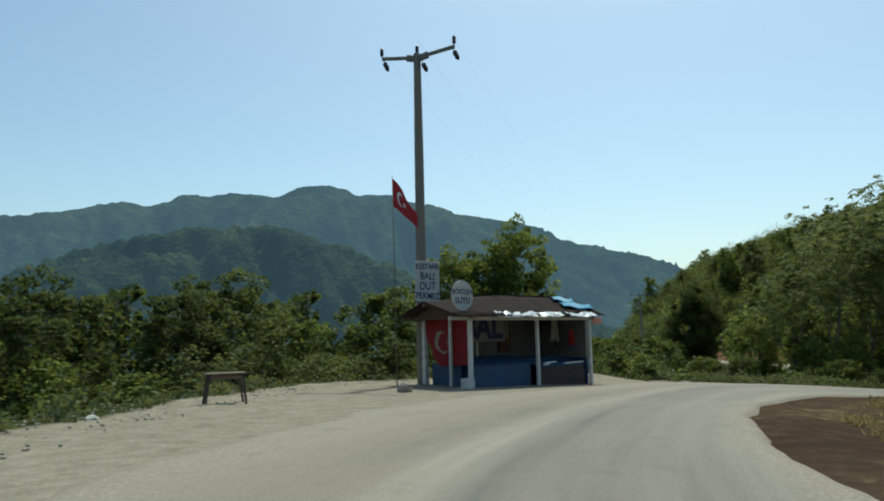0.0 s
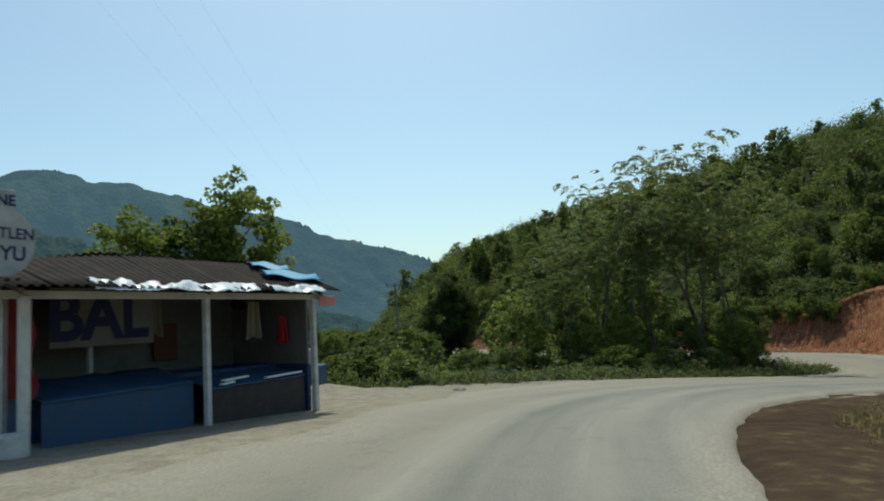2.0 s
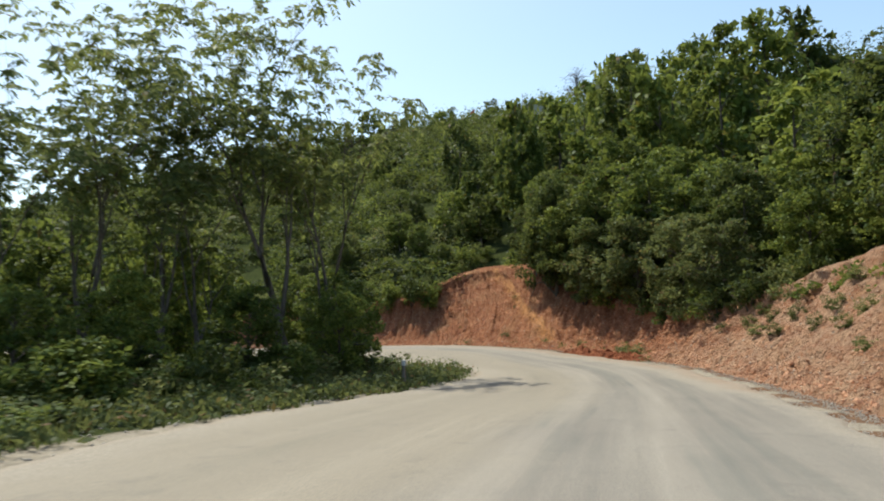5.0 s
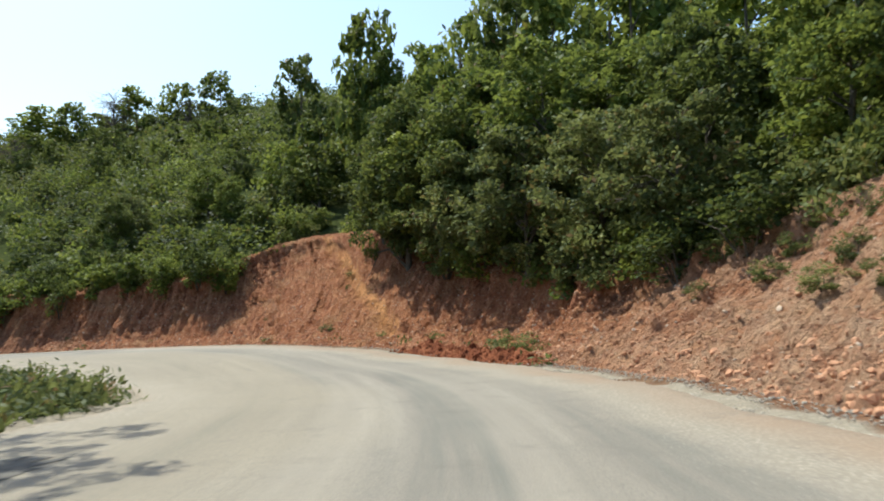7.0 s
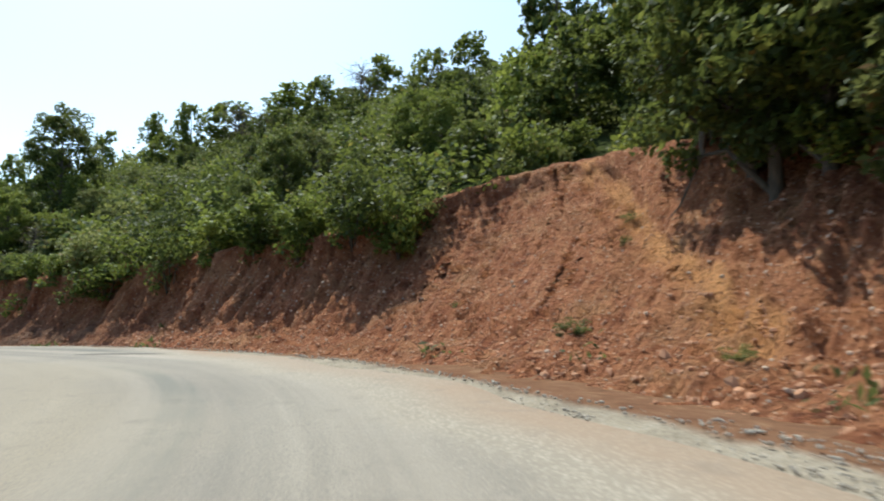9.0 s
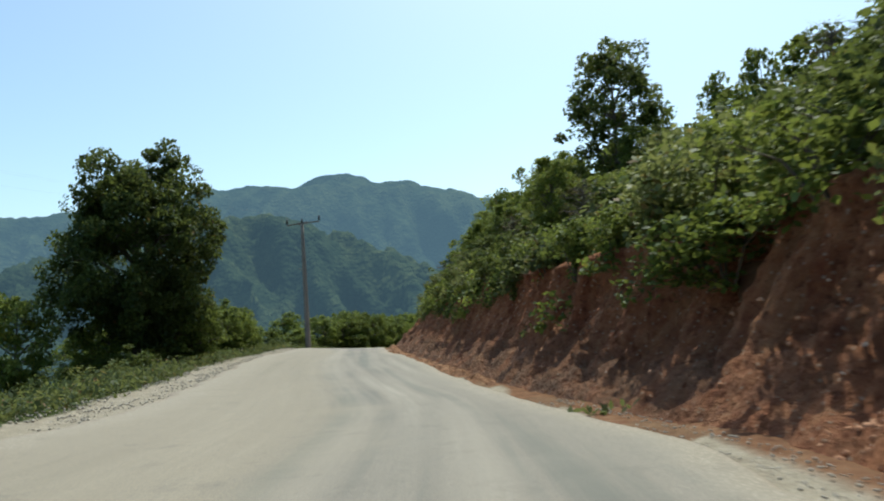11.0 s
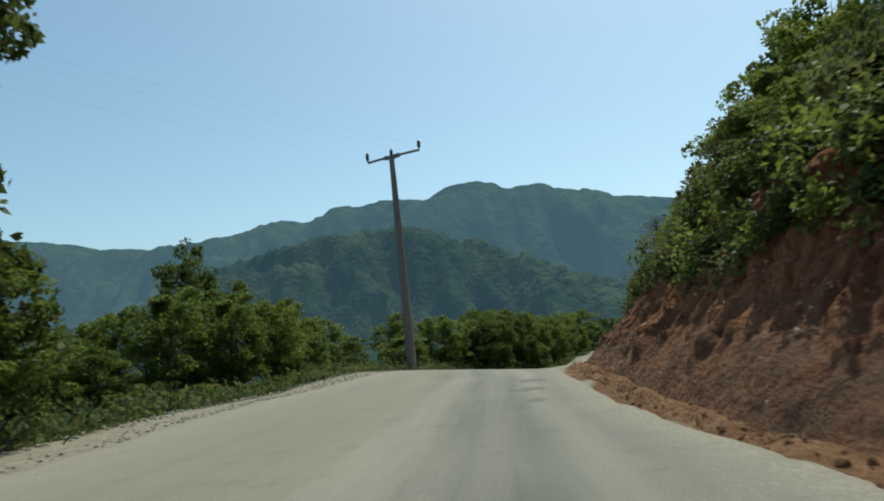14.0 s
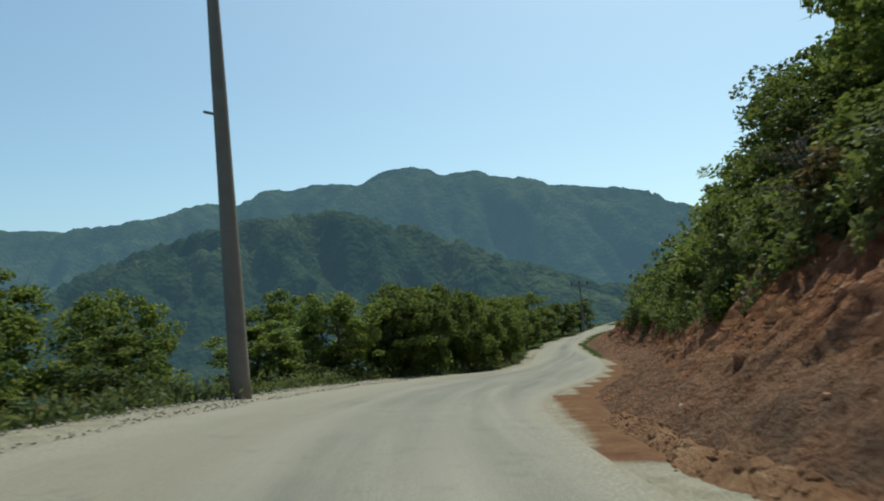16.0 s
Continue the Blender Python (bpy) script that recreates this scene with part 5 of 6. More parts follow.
def build_dry_grass():
    """Straw tufts on the bare rise inside the first bend."""
    rng = np.random.default_rng(9)
    x, y = rng.uniform(4, 24, 5000), rng.uniform(-4, 22, 5000)
    d, f = nearest(RIGHT, x, y)[0], nearest(FOOT, x, y)[0]
    patch = wave(x, y, 2.2, 3)
    keep = (d < -1.3) & (f > -2) & (patch > -0.22)
    x, y = x[keep], y[keep]
    z = height(x, y, True)[0]
    off = rng.normal(0, 1, (len(x), 14, 3)) * (0.10, 0.10, 0.05)
    off[:, :, 2] = np.abs(off[:, :, 2])
    c = (off + np.stack([x, y, z], 1)[:, None]).reshape(-1, 3)
    tagged(new("dry_grass", leaves("dry_grass", c, 0.028, STRAW, rng, -0.8, 6.0)), "short straw-coloured dry grass on the bare rise", "grass", kind="stuff")


build_dry_grass()
build_weeds()
for m in MODELS:
    for o in (*m.children_recursive, m):
        bpy.data.objects.remove(o)


# ---- the roadside stall ----
def at_hut(u, v, z):
    """A place in the stall: u along its open front, v towards its back, z over the sea of the plan."""
    c, e, a, d = (3.85, 22.3), (8.5, 26.0), (2.54, 25.78), (7.25, 29.3)
    x = (c[0] * (1 - u) + e[0] * u) * (1 - v) + (a[0] * (1 - u) + d[0] * u) * v
    y = (c[1] * (1 - u) + e[1] * u) * (1 - v) + (a[1] * (1 - u) + d[1] * u) * v
    return Vector((x, y, z))


def hut_floor(u, v):
    p = at_hut(u, v, 0)
    return one_height(p.x, p.y)


def grid(bm, f, nu, nv, thick=0.0):
    """A sheet from f(s, t), with an underside where it has thickness."""
    layers = []
    for k in ((0, 1) if thick else (0,)):
        rows = [[bm.verts.new(f(i / nu, j / nv) - Vector((0, 0, thick * k))) for j in range(nv + 1)] for i in range(nu + 1)]
        for i in range(nu):
            for j in range(nv):
                q = (rows[i][j], rows[i + 1][j], rows[i + 1][j + 1], rows[i][j + 1])
                bm.faces.new(q if k == 0 else q[::-1])
        layers.append(rows)
    if thick:
        a, b = layers
        for i in range(nu):
            bm.faces.new((a[i][0], b[i][0], b[i + 1][0], a[i + 1][0]))
            bm.faces.new((a[i][nv], a[i + 1][nv], b[i + 1][nv], b[i][nv]))
        for j in range(nv):
            bm.faces.new((a[0][j], a[0][j + 1], b[0][j + 1], b[0][j]))
            bm.faces.new((a[nu][j], b[nu][j], b[nu][j + 1], a[nu][j + 1]))
    return bm


def lettering(body, size, m, mat, parent, bold=0.006):
    cu = bpy.data.curves.new("lettering", "FONT")
    cu.body, cu.size, cu.align_x, cu.align_y, cu.extrude, cu.offset = body, size, "CENTER", "CENTER", 0.002, bold
    src = new("lettering", cu)
    me = bpy.data.meshes.new_from_object(src.evaluated_get(bpy.context.evaluated_depsgraph_get()))
    bpy.data.objects.remove(src)
    me.materials.clear()
    me.materials.append(mat)
    ob = new("lettering", me)
    ob.matrix_world = m
    bpy.context.view_layer.update()
    ob.parent = parent
    ob.matrix_parent_inverse = parent.matrix_world.inverted()
    ob["label"] = "hand-painted dark letters"
    return ob


def facing(p, right, up=(0, 0, 1)):
    """A pose at p whose x runs along right and whose y runs up."""
    x = Vector(right).normalized()
    y = (Vector(up) - x * x.dot(Vector(up))).normalized()
    m = Matrix((x, y, x.cross(y))).transposed().to_4x4()
    m.translation = p
    return m


FRONT = (at_hut(1, 0, 0) - at_hut(0, 0, 0)).normalized()
INWARD = (at_hut(0, 1, 0) - at_hut(0, 0, 0)).normalized()


def build_stall():
    hut = thing("market_stall", "open roadside stall with white posts and patched tin roof", "stall", tuple(at_hut(0.5, 0.5, hut_floor(0.5, 0.5))))
    posts = [(0, 0, 0.13, 0.86), (0.52, 0.0, 0.11, 0.84), (1.0, 0, 0.12, 0.82), (0.02, 0.42, 0.10, 0.95), (0.03, 1, 0.17, 0.9), (0.3, 0.62, 0.09, 1.15), (1.0, 1.0, 0.12, 0.9), (0.55, 1.0, 0.11, 0.9)]
    for u, v, w, top in posts:
        bm = bmesh.new()
        foot, head = at_hut(u, v, hut_floor(u, v) - 0.1), at_hut(u, v, top)
        head += Vector((RNG.uniform(-0.03, 0.03), RNG.uniform(-0.03, 0.03), 0))
        box(bm, foot, head, w, w * 0.9, FRONT, 0.012)
        part("post", bm, WHITE, hut, "white-painted timber post")
    bm = bmesh.new()
    g = hut_floor(0, 0)
    box(bm, at_hut(-0.03, -0.02, g - 0.1), at_hut(-0.03, -0.02, g + 0.3), 0.34, 0.30, FRONT, 0.03)
    part("footing", bm, WHITE, hut, "whitewashed concrete footing")
    for v, z, nm in ((0.0, 0.88, "front_beam"), (1.0, 0.93, "back_beam"), (0.5, 1.60, "ridge_beam")):
        bm = bmesh.new()
        box(bm, at_hut(-0.14, v, z - (0.26 if v == 0.5 else 0)), at_hut(1.06, v, z - 0.03), 0.07, 0.11)
        part(nm, bm, PLANK if nm != "front_beam" else WALLW, hut)
    for u in (-0.02, 0.5, 1.0):
        ridge = 1.38 if u < 0 else 1.64
        for v0, z0, v1, z1 in ((-0.1, 0.93, 0.5, ridge), (0.5, ridge, 1.12, 0.97)):
            bm = bmesh.new()
            box(bm, at_hut(u, v0, z0 - 0.03), at_hut(u, v1, z1 - 0.03), 0.05, 0.08)
            part("rafter", bm, PLANK, hut)
    # roof sheets, lapped one over the next and not quite even
    n = 7
    for side in (0, 1):
        for k in range(n):
            u0, u1 = -0.13 + 1.20 * k / n - 0.012, -0.13 + 1.20 * (k + 1) / n + 0.012
            lift = RNG.uniform(0, 0.035)
            skew = RNG.uniform(-0.03, 0.03)

            def sheet(s, t, u0=u0, u1=u1, lift=lift, skew=skew, side=side):
                u = u0 + (u1 - u0) * s
                if side == 0:
                    v, z = -0.17 + 0.68 * t + skew * (1 - t), 0.93 + (0.50 + 0.26 * min(1, max(0, (u + 0.05) / 0.35))) * t
                else:
                    v, z = 0.49 + 0.66 * t + skew * t, 0.98 + (0.45 + 0.26 * min(1, max(0, (u + 0.05) / 0.35))) * (1 - t)
                wave_z = 0.022 * math.sin(s * math.tau * 8)
                return at_hut(u, v, z + lift + wave_z + 0.03 * noise.noise((u * 4, v * 3, side)))
            part("roof_sheet", grid(bmesh.new(), sheet, 40, 5, 0.008), RUST, hut, "dark rusty corrugated sheet", True)
    for u in (-0.06, 1.0):
        for k in range(7):
            bm = bmesh.new()
            v = 0.02 + k * 0.145
            top = 0.9 + (0.46 if u < 0 else 0.72) * (1 - abs(v + 0.07 - 0.5) / 0.5)
            p, q = at_hut(u, v, 0.88), at_hut(u, v + 0.14, 0.88)
            mid = at_hut(u, v + 0.07, 0.88)
            box(bm, mid, mid + Vector((0, 0, max(0.06, top - 0.9))), (q - p).length * 0.97, 0.02, FRONT, 0.003)
            part("gable_board", bm, GABLE, hut, "brown timber gable board")
    # walls at the back and the right end: whitewash over a blue dado
    for name, p0, p1 in (("back_wall", (0.12, 0.93), (1.0, 0.93)), ("end_wall", (0.985, 0.92), (0.985, 0.03))):
        g = min(hut_floor(*p0), hut_floor(*p1))
        for nm, z0, z1, mat in ((name, g + 1.0, 1.1, INNERW), (name + "_dado", g - 0.1, g + 1.0, DADO)):
            bm = bmesh.new()
            a, b = at_hut(*p0, (z0 + z1) / 2), at_hut(*p1, (z0 + z1) / 2)
            box(bm, a, b, 0.05 if nm == name else 0.07, z1 - z0 - 0.004)
            part(nm, bm, mat, hut)
    # counters along the front
    for name, u0, u1, v, h, mat in (("counter", 0.06, 0.50, 0.10, 0.72, BLUEP), ("counter", 0.54, 0.97, 0.06, 0.70, DARKWOOD)):
        g = hut_floor((u0 + u1) / 2, v) - 0.06
        bm = bmesh.new()
        box(bm, at_hut(u0, v, g + h / 2), at_hut(u1, v, g + h / 2), 0.05, h)
        c = part(name, bm, mat, hut, "low boarded counter front")

        def top(s, t, u0=u0, u1=u1, v=v, g=g, h=h):
            return at_hut(u0 + (u1 - u0) * s, v - 0.02 + 0.42 * t, g + h + 0.02 + 0.22 * t + 0.03 * noise.noise((s * 9, t * 5, v * 10)))
        part("cover", grid(bmesh.new(), top, 24, 8, 0.02), BLUE, c, "creased blue tarpaulin", True)
    bm = bmesh.new()
    box(bm, at_hut(0.06, 0.34, hut_floor(0.3, 0.3) + 0.42), at_hut(0.97, 0.36, hut_floor(0.8, 0.3) + 0.52), 0.06, 0.8)
    part("inner_counter", bm, DADO, hut, "blue painted inner counter")
    for u0, u1, v, dz in ((0.60, 0.70, 0.055, 0.73), (0.78, 0.95, 0.05, 0.74), (0.59, 0.64, 0.05, 0.66)):
        g = hut_floor((u0 + u1) / 2, v)
        bm = bmesh.new()
        box(bm, at_hut(u0, v, g + dz), at_hut(u1, v, g + dz + 0.02), 0.1, 0.035)
        part("ledge", bm, CLOTHW, hut, "white ledge strip")
    bm = bmesh.new()
    g = hut_floor(0.06, 0.6)
    box(bm, at_hut(0.07, 0.95, g + 0.3), at_hut(0.10, 0.4, g + 0.3), 0.05, 0.75)
    part("side_wall", bm, BLUEP, hut, "stained blue-grey side wall")
    bm = bmesh.new()
    box(bm, at_hut(0.16, 0.54, 0.62), at_hut(0.50, 0.54, 0.62), 0.03, 1.0)
    part("painted_panel", bm, INNERW, hut, "grimy white panel, darkened for shade, with big letters")
    lettering("BAL", 1.12, facing(at_hut(0.315, 0.53, 0.60), FRONT), INK, hut, 0.035)
    bm = bmesh.new()
    box(bm, at_hut(0.6, 0.88, hut_floor(.6, .9) + 1.5), at_hut(0.7, 0.88, hut_floor(.6, .9) + 1.5), 0.03, 0.75)
    part("door_panel", bm, paint("brown_panel", (0.16, 0.07, 0.05), 0.7), hut, "dark red-brown door panel")


def film_strip(u0, u1, seed):
    """White plastic film that was tied along the eave, creased and sagging."""
    def f(s, t):
        u = u0 + (u1 - u0) * s
        n = noise.noise((u * 16, t * 2.2, seed))
        fold = math.sin(t * math.pi)
        return at_hut(u, -0.20 + 0.13 * t - 0.015 * n, 0.93 + 0.06 * fold + 0.075 * n * (0.35 + fold) + 0.035 * noise.noise((u * 50, t * 5, seed)) + 0.10 * t - 0.03 * math.sin(s * math.pi))
    return part("plastic_film", grid(bmesh.new(), f, 46, 9, 0.006), PLASTIC, None, "", True)


def emblem(f, off, which):
    """The white crescent or star of a red flag, laid on the sheet f(s, t) that is 1.5 as long as it is high."""
    bm = bmesh.new()

    def put(pts):
        bm.faces.new([bm.verts.new(f(x / 1.5, 0.5 - y) + off) for x, y in pts])
    if which == "star":
        star = [(0.80 + (0.125 if k % 2 == 0 else 0.048) * math.cos(math.pi + k * math.pi / 5), (0.125 if k % 2 == 0 else 0.048) * math.sin(math.pi + k * math.pi / 5)) for k in range(10)]
        for k in range(10):
            put([star[k], star[(k + 1) % 10], (0.80, 0)])
        return bm
    n = 20
    outer = [(0.5 + 0.25 * math.cos(a), 0.25 * math.sin(a)) for a in np.linspace(radians(41), radians(319), n)]
    inner = [(0.5625 + 0.2 * math.cos(a), 0.2 * math.sin(a)) for a in np.linspace(radians(56), radians(304), n)]
    for i in range(n - 1):
        put([outer[i], outer[i + 1], inner[i + 1], inner[i]])
    return bm


def build_flag(name, label, f, off, white=None, red=None):
    cloth = part(name, grid(bmesh.new(), f, 30, 20), red or RED, None, "", True)
    tagged(cloth, label, "flag")
    for sgn in (1, -1):
        for which in ("crescent", "star"):
            part(which, emblem(f, off * sgn, which), white or CLOTHW, cloth, "white " + which)
    return cloth


def build_stall_things():
    tagged(film_strip(0.13, 0.36, 1.0), "crumpled white plastic film tied along the stall eave", "plastic sheet")
    tagged(film_strip(0.34, 0.66, 2.0), "crumpled white plastic film tied along the stall eave", "plastic sheet")
    tagged(film_strip(0.72, 0.97, 4.0), "narrow strip of plastic film on the stall eave", "plastic sheet")

    for u0, u1, v0, v1 in ((0.84, 1.00, 0.30, 0.46), (0.80, 1.05, 0.06, 0.24)):
        def blue(s, t, u0=u0, u1=u1, v0=v0, v1=v1):
            v = v0 + (v1 - v0) * t - 0.10 * s
            return at_hut(u0 + (u1 - u0) * s + 0.05 * t, v, 1.03 + 1.118 * (v + 0.17) + 0.03 * math.sin(s * 9 + t * 4))
        tagged(part("roof_tarpaulin", grid(bmesh.new(), blue, 14, 6, 0.012), SKYBLUE, None, "", True), "bright blue plastic strip over the roof end", "tarpaulin")

    bm = bmesh.new()
    box(bm, at_hut(1.015, -0.04, 0.76), at_hut(1.13, 0.0, 0.77), 0.03, 0.2)
    tagged(part("board", bm, PINK), "salmon-coloured board hung under the roof end", "board")

    def wall_flag(s, t):
        return at_hut(0.030 + 0.012 * s + 0.02 * noise.noise((s * 5, t * 4, 1)), 0.98 - 0.86 * s - 0.30 * t * t * (1 - s) + 0.03 * math.sin(9 * s + 3 * t) * t, 0.90 - (1.52 - 0.10 * s) * t)
    # Dulled emblem and dark red paint the roof's shade onto this flag.
    build_flag("flag", "large red flag with white crescent and star hung as stall side", wall_flag, INWARD.cross(Vector((0, 0, 1))).normalized() * 0.012, CREAM, SHADED_RED)

    for u0, u1, v, z0, z1, mat, lab in ((0.83, 0.91, 0.36, 0.82, 0.05, CREAM, "cream cloth hanging from the stall roof"), (0.50, 0.56, 0.6, 0.9, 0.2, CREAM, "pale cloth hanging inside the stall"), (0.915, 0.968, 0.20, 0.48, -0.08, RED, "red cloth hung at the end of the stall"),
                                        (0.36, 0.40, 0.75, 0.9, 0.3, CREAM, "pale cloth hanging inside the stall")):
        def drape(s, t, u0=u0, u1=u1, v=v, z0=z0, z1=z1):
            w = 0.7 + 0.3 * t
            return at_hut((u0 + u1) / 2 + (s - 0.5) * (u1 - u0) * w, v + 0.02 * math.sin(s * 14) * (0.4 + t), z0 + (z1 - z0) * t * (0.92 + 0.08 * math.sin(s * 11)))
        tagged(part("hanging_cloth", grid(bmesh.new(), drape, 16, 10), mat, None, "", True), lab, "cloth")
    bm = bmesh.new()
    bmesh.ops.create_icosphere(bm, subdivisions=3, radius=0.15)
    for w in bm.verts:
        w.co *= 1 + 0.35 * noise.noise(w.co * 6)
    bundle = part("bundle", bm, BLACK, None, "", True)
    bundle.matrix_world = Matrix.Translation(at_hut(0.85, 0.5, 0.80))
    tagged(bundle, "dark bundle tied up under the stall roof", "bundle")
    # crates beyond the end post
    g = one_height(9.5, 31.9) - 0.05
    for dz, h, w, dep, mat, lab, dx in ((0, 0.52, 1.25, 0.8, BLUEP, "blue wooden crate standing on the gravel", 0), (0.522, 0.46, 0.9, 0.6, WALLW, "white foam box on the blue crate", -0.12)):
        bm = bmesh.new()
        c = Vector((9.5 + dx, 31.92, g + dz + h / 2))
        d = Vector((0.86, -0.5, 0))
        box(bm, c - d * w / 2, c + d * w / 2, dep, h, (0, 0, 1), 0.02)
        crate = part("crate", bm, mat)
        tagged(crate, lab, "crate", "crates beside the stall")
        bm = bmesh.new()
        box(bm, c - d * (w / 2 + 0.02) + Vector((0, 0, h * 0.42)), c + d * (w / 2 + 0.02) + Vector((0, 0, h * 0.42)), dep + 0.04, 0.05)
        part("rim", bm, mat, crate)


def build_signs():
    p = Vector((2.80, 25.80, 2.26))
    right = Vector((0.76, 0.65, 0))
    board = thing("sign_board", "white board with dark hand-painted words on the pole", "sign", tuple(p))
    bm = bmesh.new()
    box(bm, p - right * 0.58, p + right * 0.58, 0.02, 1.42)
    part("panel", bm, WALLW, board)
    n = right.cross(Vector((0, 0, 1)))
    for k, word in enumerate(("KESTANE", "BALI", "DUT", "PEKMEZ")):
        lettering(word, (0.27, 0.35, 0.38, 0.31)[k], facing(p + n * 0.014 + Vector((0, 0, 0.50 - 0.34 * k)), right + Vector((0, 0, (0.03, -0.02, 0.03, -0.02)[k]))), INK, board, 0.006)
    for z in (0.45, -0.45):
        bm = bmesh.new()
        box(bm, p - n * 0.02 + Vector((0, 0, z)) - right * 0.45, p - n * 0.02 + Vector((0, 0, z)) + right * 0.45, 0.03, 0.05)
        part("batten", bm, PLANK, board)
    q = Vector((3.63, 22.05, 1.55))
    disc = thing("round_sign", "round white sign with dark painted words on the roof", "sign", tuple(q))
    bm = bmesh.new()
    m = facing(q, right)
    bmesh.ops.create_cone(bm, cap_ends=True, segments=40, radius1=0.45, radius2=0.45, depth=0.025, matrix=m)
    part("panel", bm, WALLW, disc)
    lettering("BÖRTLEN", 0.20, facing(q + n * 0.016 + Vector((0, 0, 0.10)), right), INK, disc, 0.003)
    lettering("SUYU", 0.26, facing(q + n * 0.016 + Vector((0, 0, -0.16)), right), INK, disc, 0.005)
    bm = bmesh.new()
    box(bm, q - n * 0.035 + Vector((0, 0, -0.62)), q - n * 0.035 + Vector((0, 0, 0.2)), 0.04, 0.05, tuple(right))
    part("stake", bm, PLANK, disc)


build_stall()
build_stall_things()
build_signs()


# ---- poles, wires and the mast ----
def insulator(parent, p, d=(0, 0, 1), size=1.0):
    """A stack of glazed sheds on a pin."""
    bm = bmesh.new()
    d = Vector(d).normalized()
    p = Vector(p)
    pts, rad = [], []
    for k, r in enumerate((0.02, 0.02, 0.075, 0.05, 0.08, 0.05, 0.075, 0.045, 0.03)):
        pts.append(p + d * 0.045 * k * size)
        rad.append(r * size)
    tube(bm, pts, rad, 10)
    return part("insulator", bm, PORCELAIN, parent, "dark glazed insulator", True)


def build_pole(foot, top, arm_l, arm_r, r0, r1, label, strain, bracket, lean=0.0):
    x, y = foot
    g = one_height(x, y)
    pole = thing("utility_pole", label, "utility pole", (x, y, g))
    bm = bmesh.new()
    h = top - g
    tube(bm, [(x + lean * (1 - k / 12), y, g - 0.5 + (h + 0.5) * k / 12) for k in range(13)], [r0 + (r1 - r0) * k / 12 + 0.004 * math.sin(k * 5) for k in range(13)], 14)
    part("shaft", bm, CONCRETE, pole, "tapered grey-brown shaft", True)
    a, b = Vector(arm_l), Vector(arm_r)
    mid = Vector((x, y, (a.z + b.z) / 2 + 0.05))
    bm = bmesh.new()
    box(bm, a, mid, 0.10, 0.11)
    box(bm, mid, b, 0.10, 0.11)
    part("crossarm", bm, STEEL, pole)
    bm = bmesh.new()
    box(bm, mid + (a - mid) * 0.3, mid - Vector((0, 0, 0.05)), 0.12, 0.22)
    box(bm, mid - Vector((0, 0, 0.05)), mid + (b - mid) * 0.3, 0.12, 0.22)
    part("brace", bm, STEEL, pole)
    for p in (a + Vector((0, 0, 0.05)), b + Vector((0, 0, 0.05)), Vector((x, y, top - 0.02))):
        insulator(pole, p, (0, 0, 1), 1.0 if strain else 1.45)
    if strain:
        for p in (a + (mid - a) * 0.06, mid + Vector((0.18, -0.12, -0.1)), b + (mid - b) * 0.02):
            insulator(pole, p - Vector((0, 0, 0.10)), (0.35, -0.25, -0.9), 1.25)
    if bracket:
        d = Vector((-0.95, 0.2, 0.35))
        bm = bmesh.new()
        at = Vector((x + lean * (top - bracket) / h, y, bracket))
        box(bm, at - d * 0.05, at + d * 0.55, 0.07, 0.07)
        part("bracket", bm, STEEL, pole)
    return pole


P1L, P1R, P2L, P2R = (1.32, 26.24, 10.47), (3.86, 24.9, 10.40), (45.68, 128.3, 6.30), (48.85, 127.6, 6.45)
build_pole((2.61, 26.14), 10.62, P1L, P1R, 0.215, 0.135, "tall grey-brown power pole with flag and sign beside the stall", True, 0)
build_pole((47.15, 128.05), 6.35, P2L, P2R, 0.27, 0.15, "dark slightly leaning power pole at the road verge", False, 1.97, 0.25)
build_pole((62.9, 205.5), -0.05, (61.9, 205.7, -0.27), (63.9, 205.3, -0.27), 0.16, 0.10, "distant power pole beyond the bend", False, 0)
for a, b, sag in ((P1L, P2L, 2.6), ((2.61, 26.14, 10.9), (47.15, 128.05, 6.7), 2.6), (P1R, P2R, 2.6)):
    bm = bmesh.new()
    pts = [Vector(lerp(a, b, k / 40)) + Vector((0, 0, 0.28 - sag * 4 * (k / 40) * (1 - k / 40))) for k in range(41)]
    tube(bm, pts, [0.0016] * 41, 4, False)
    tagged(part("wire", bm, WIRE), "thin bare overhead wire between the power poles", "wire", "overhead wires")

mast = thing("flag_mast", "thin grey mast carrying a small red flag", "mast", (1.66, 24.9, one_height(1.66, 24.9)))
bm = bmesh.new()
tube(bm, [(1.70, 24.95, one_height(1.66, 24.9) - 0.2), (1.66, 24.9, 3.0), (1.63, 24.87, 5.80)], [0.022, 0.017, 0.012], 8)
part("mast_tube", bm, STEEL, mast, "", True)


def mast_flag(s, t):
    d = Vector((0.62, 0.72, 0)).normalized()
    p = Vector((1.64, 24.87, 5.70)) + d * 1.22 * s + Vector((0, 0, -0.98 * t * (1 - 0.42 * s) - 1.05 * s**1.3))
    return p + d.cross(Vector((0, 0, 1))) * 0.09 * math.sin(s * 7 + t * 2) * s


build_flag("flag", "small red flag with white crescent and star on a mast", mast_flag, Vector((0.72, -0.62, 0)).normalized() * 0.012)


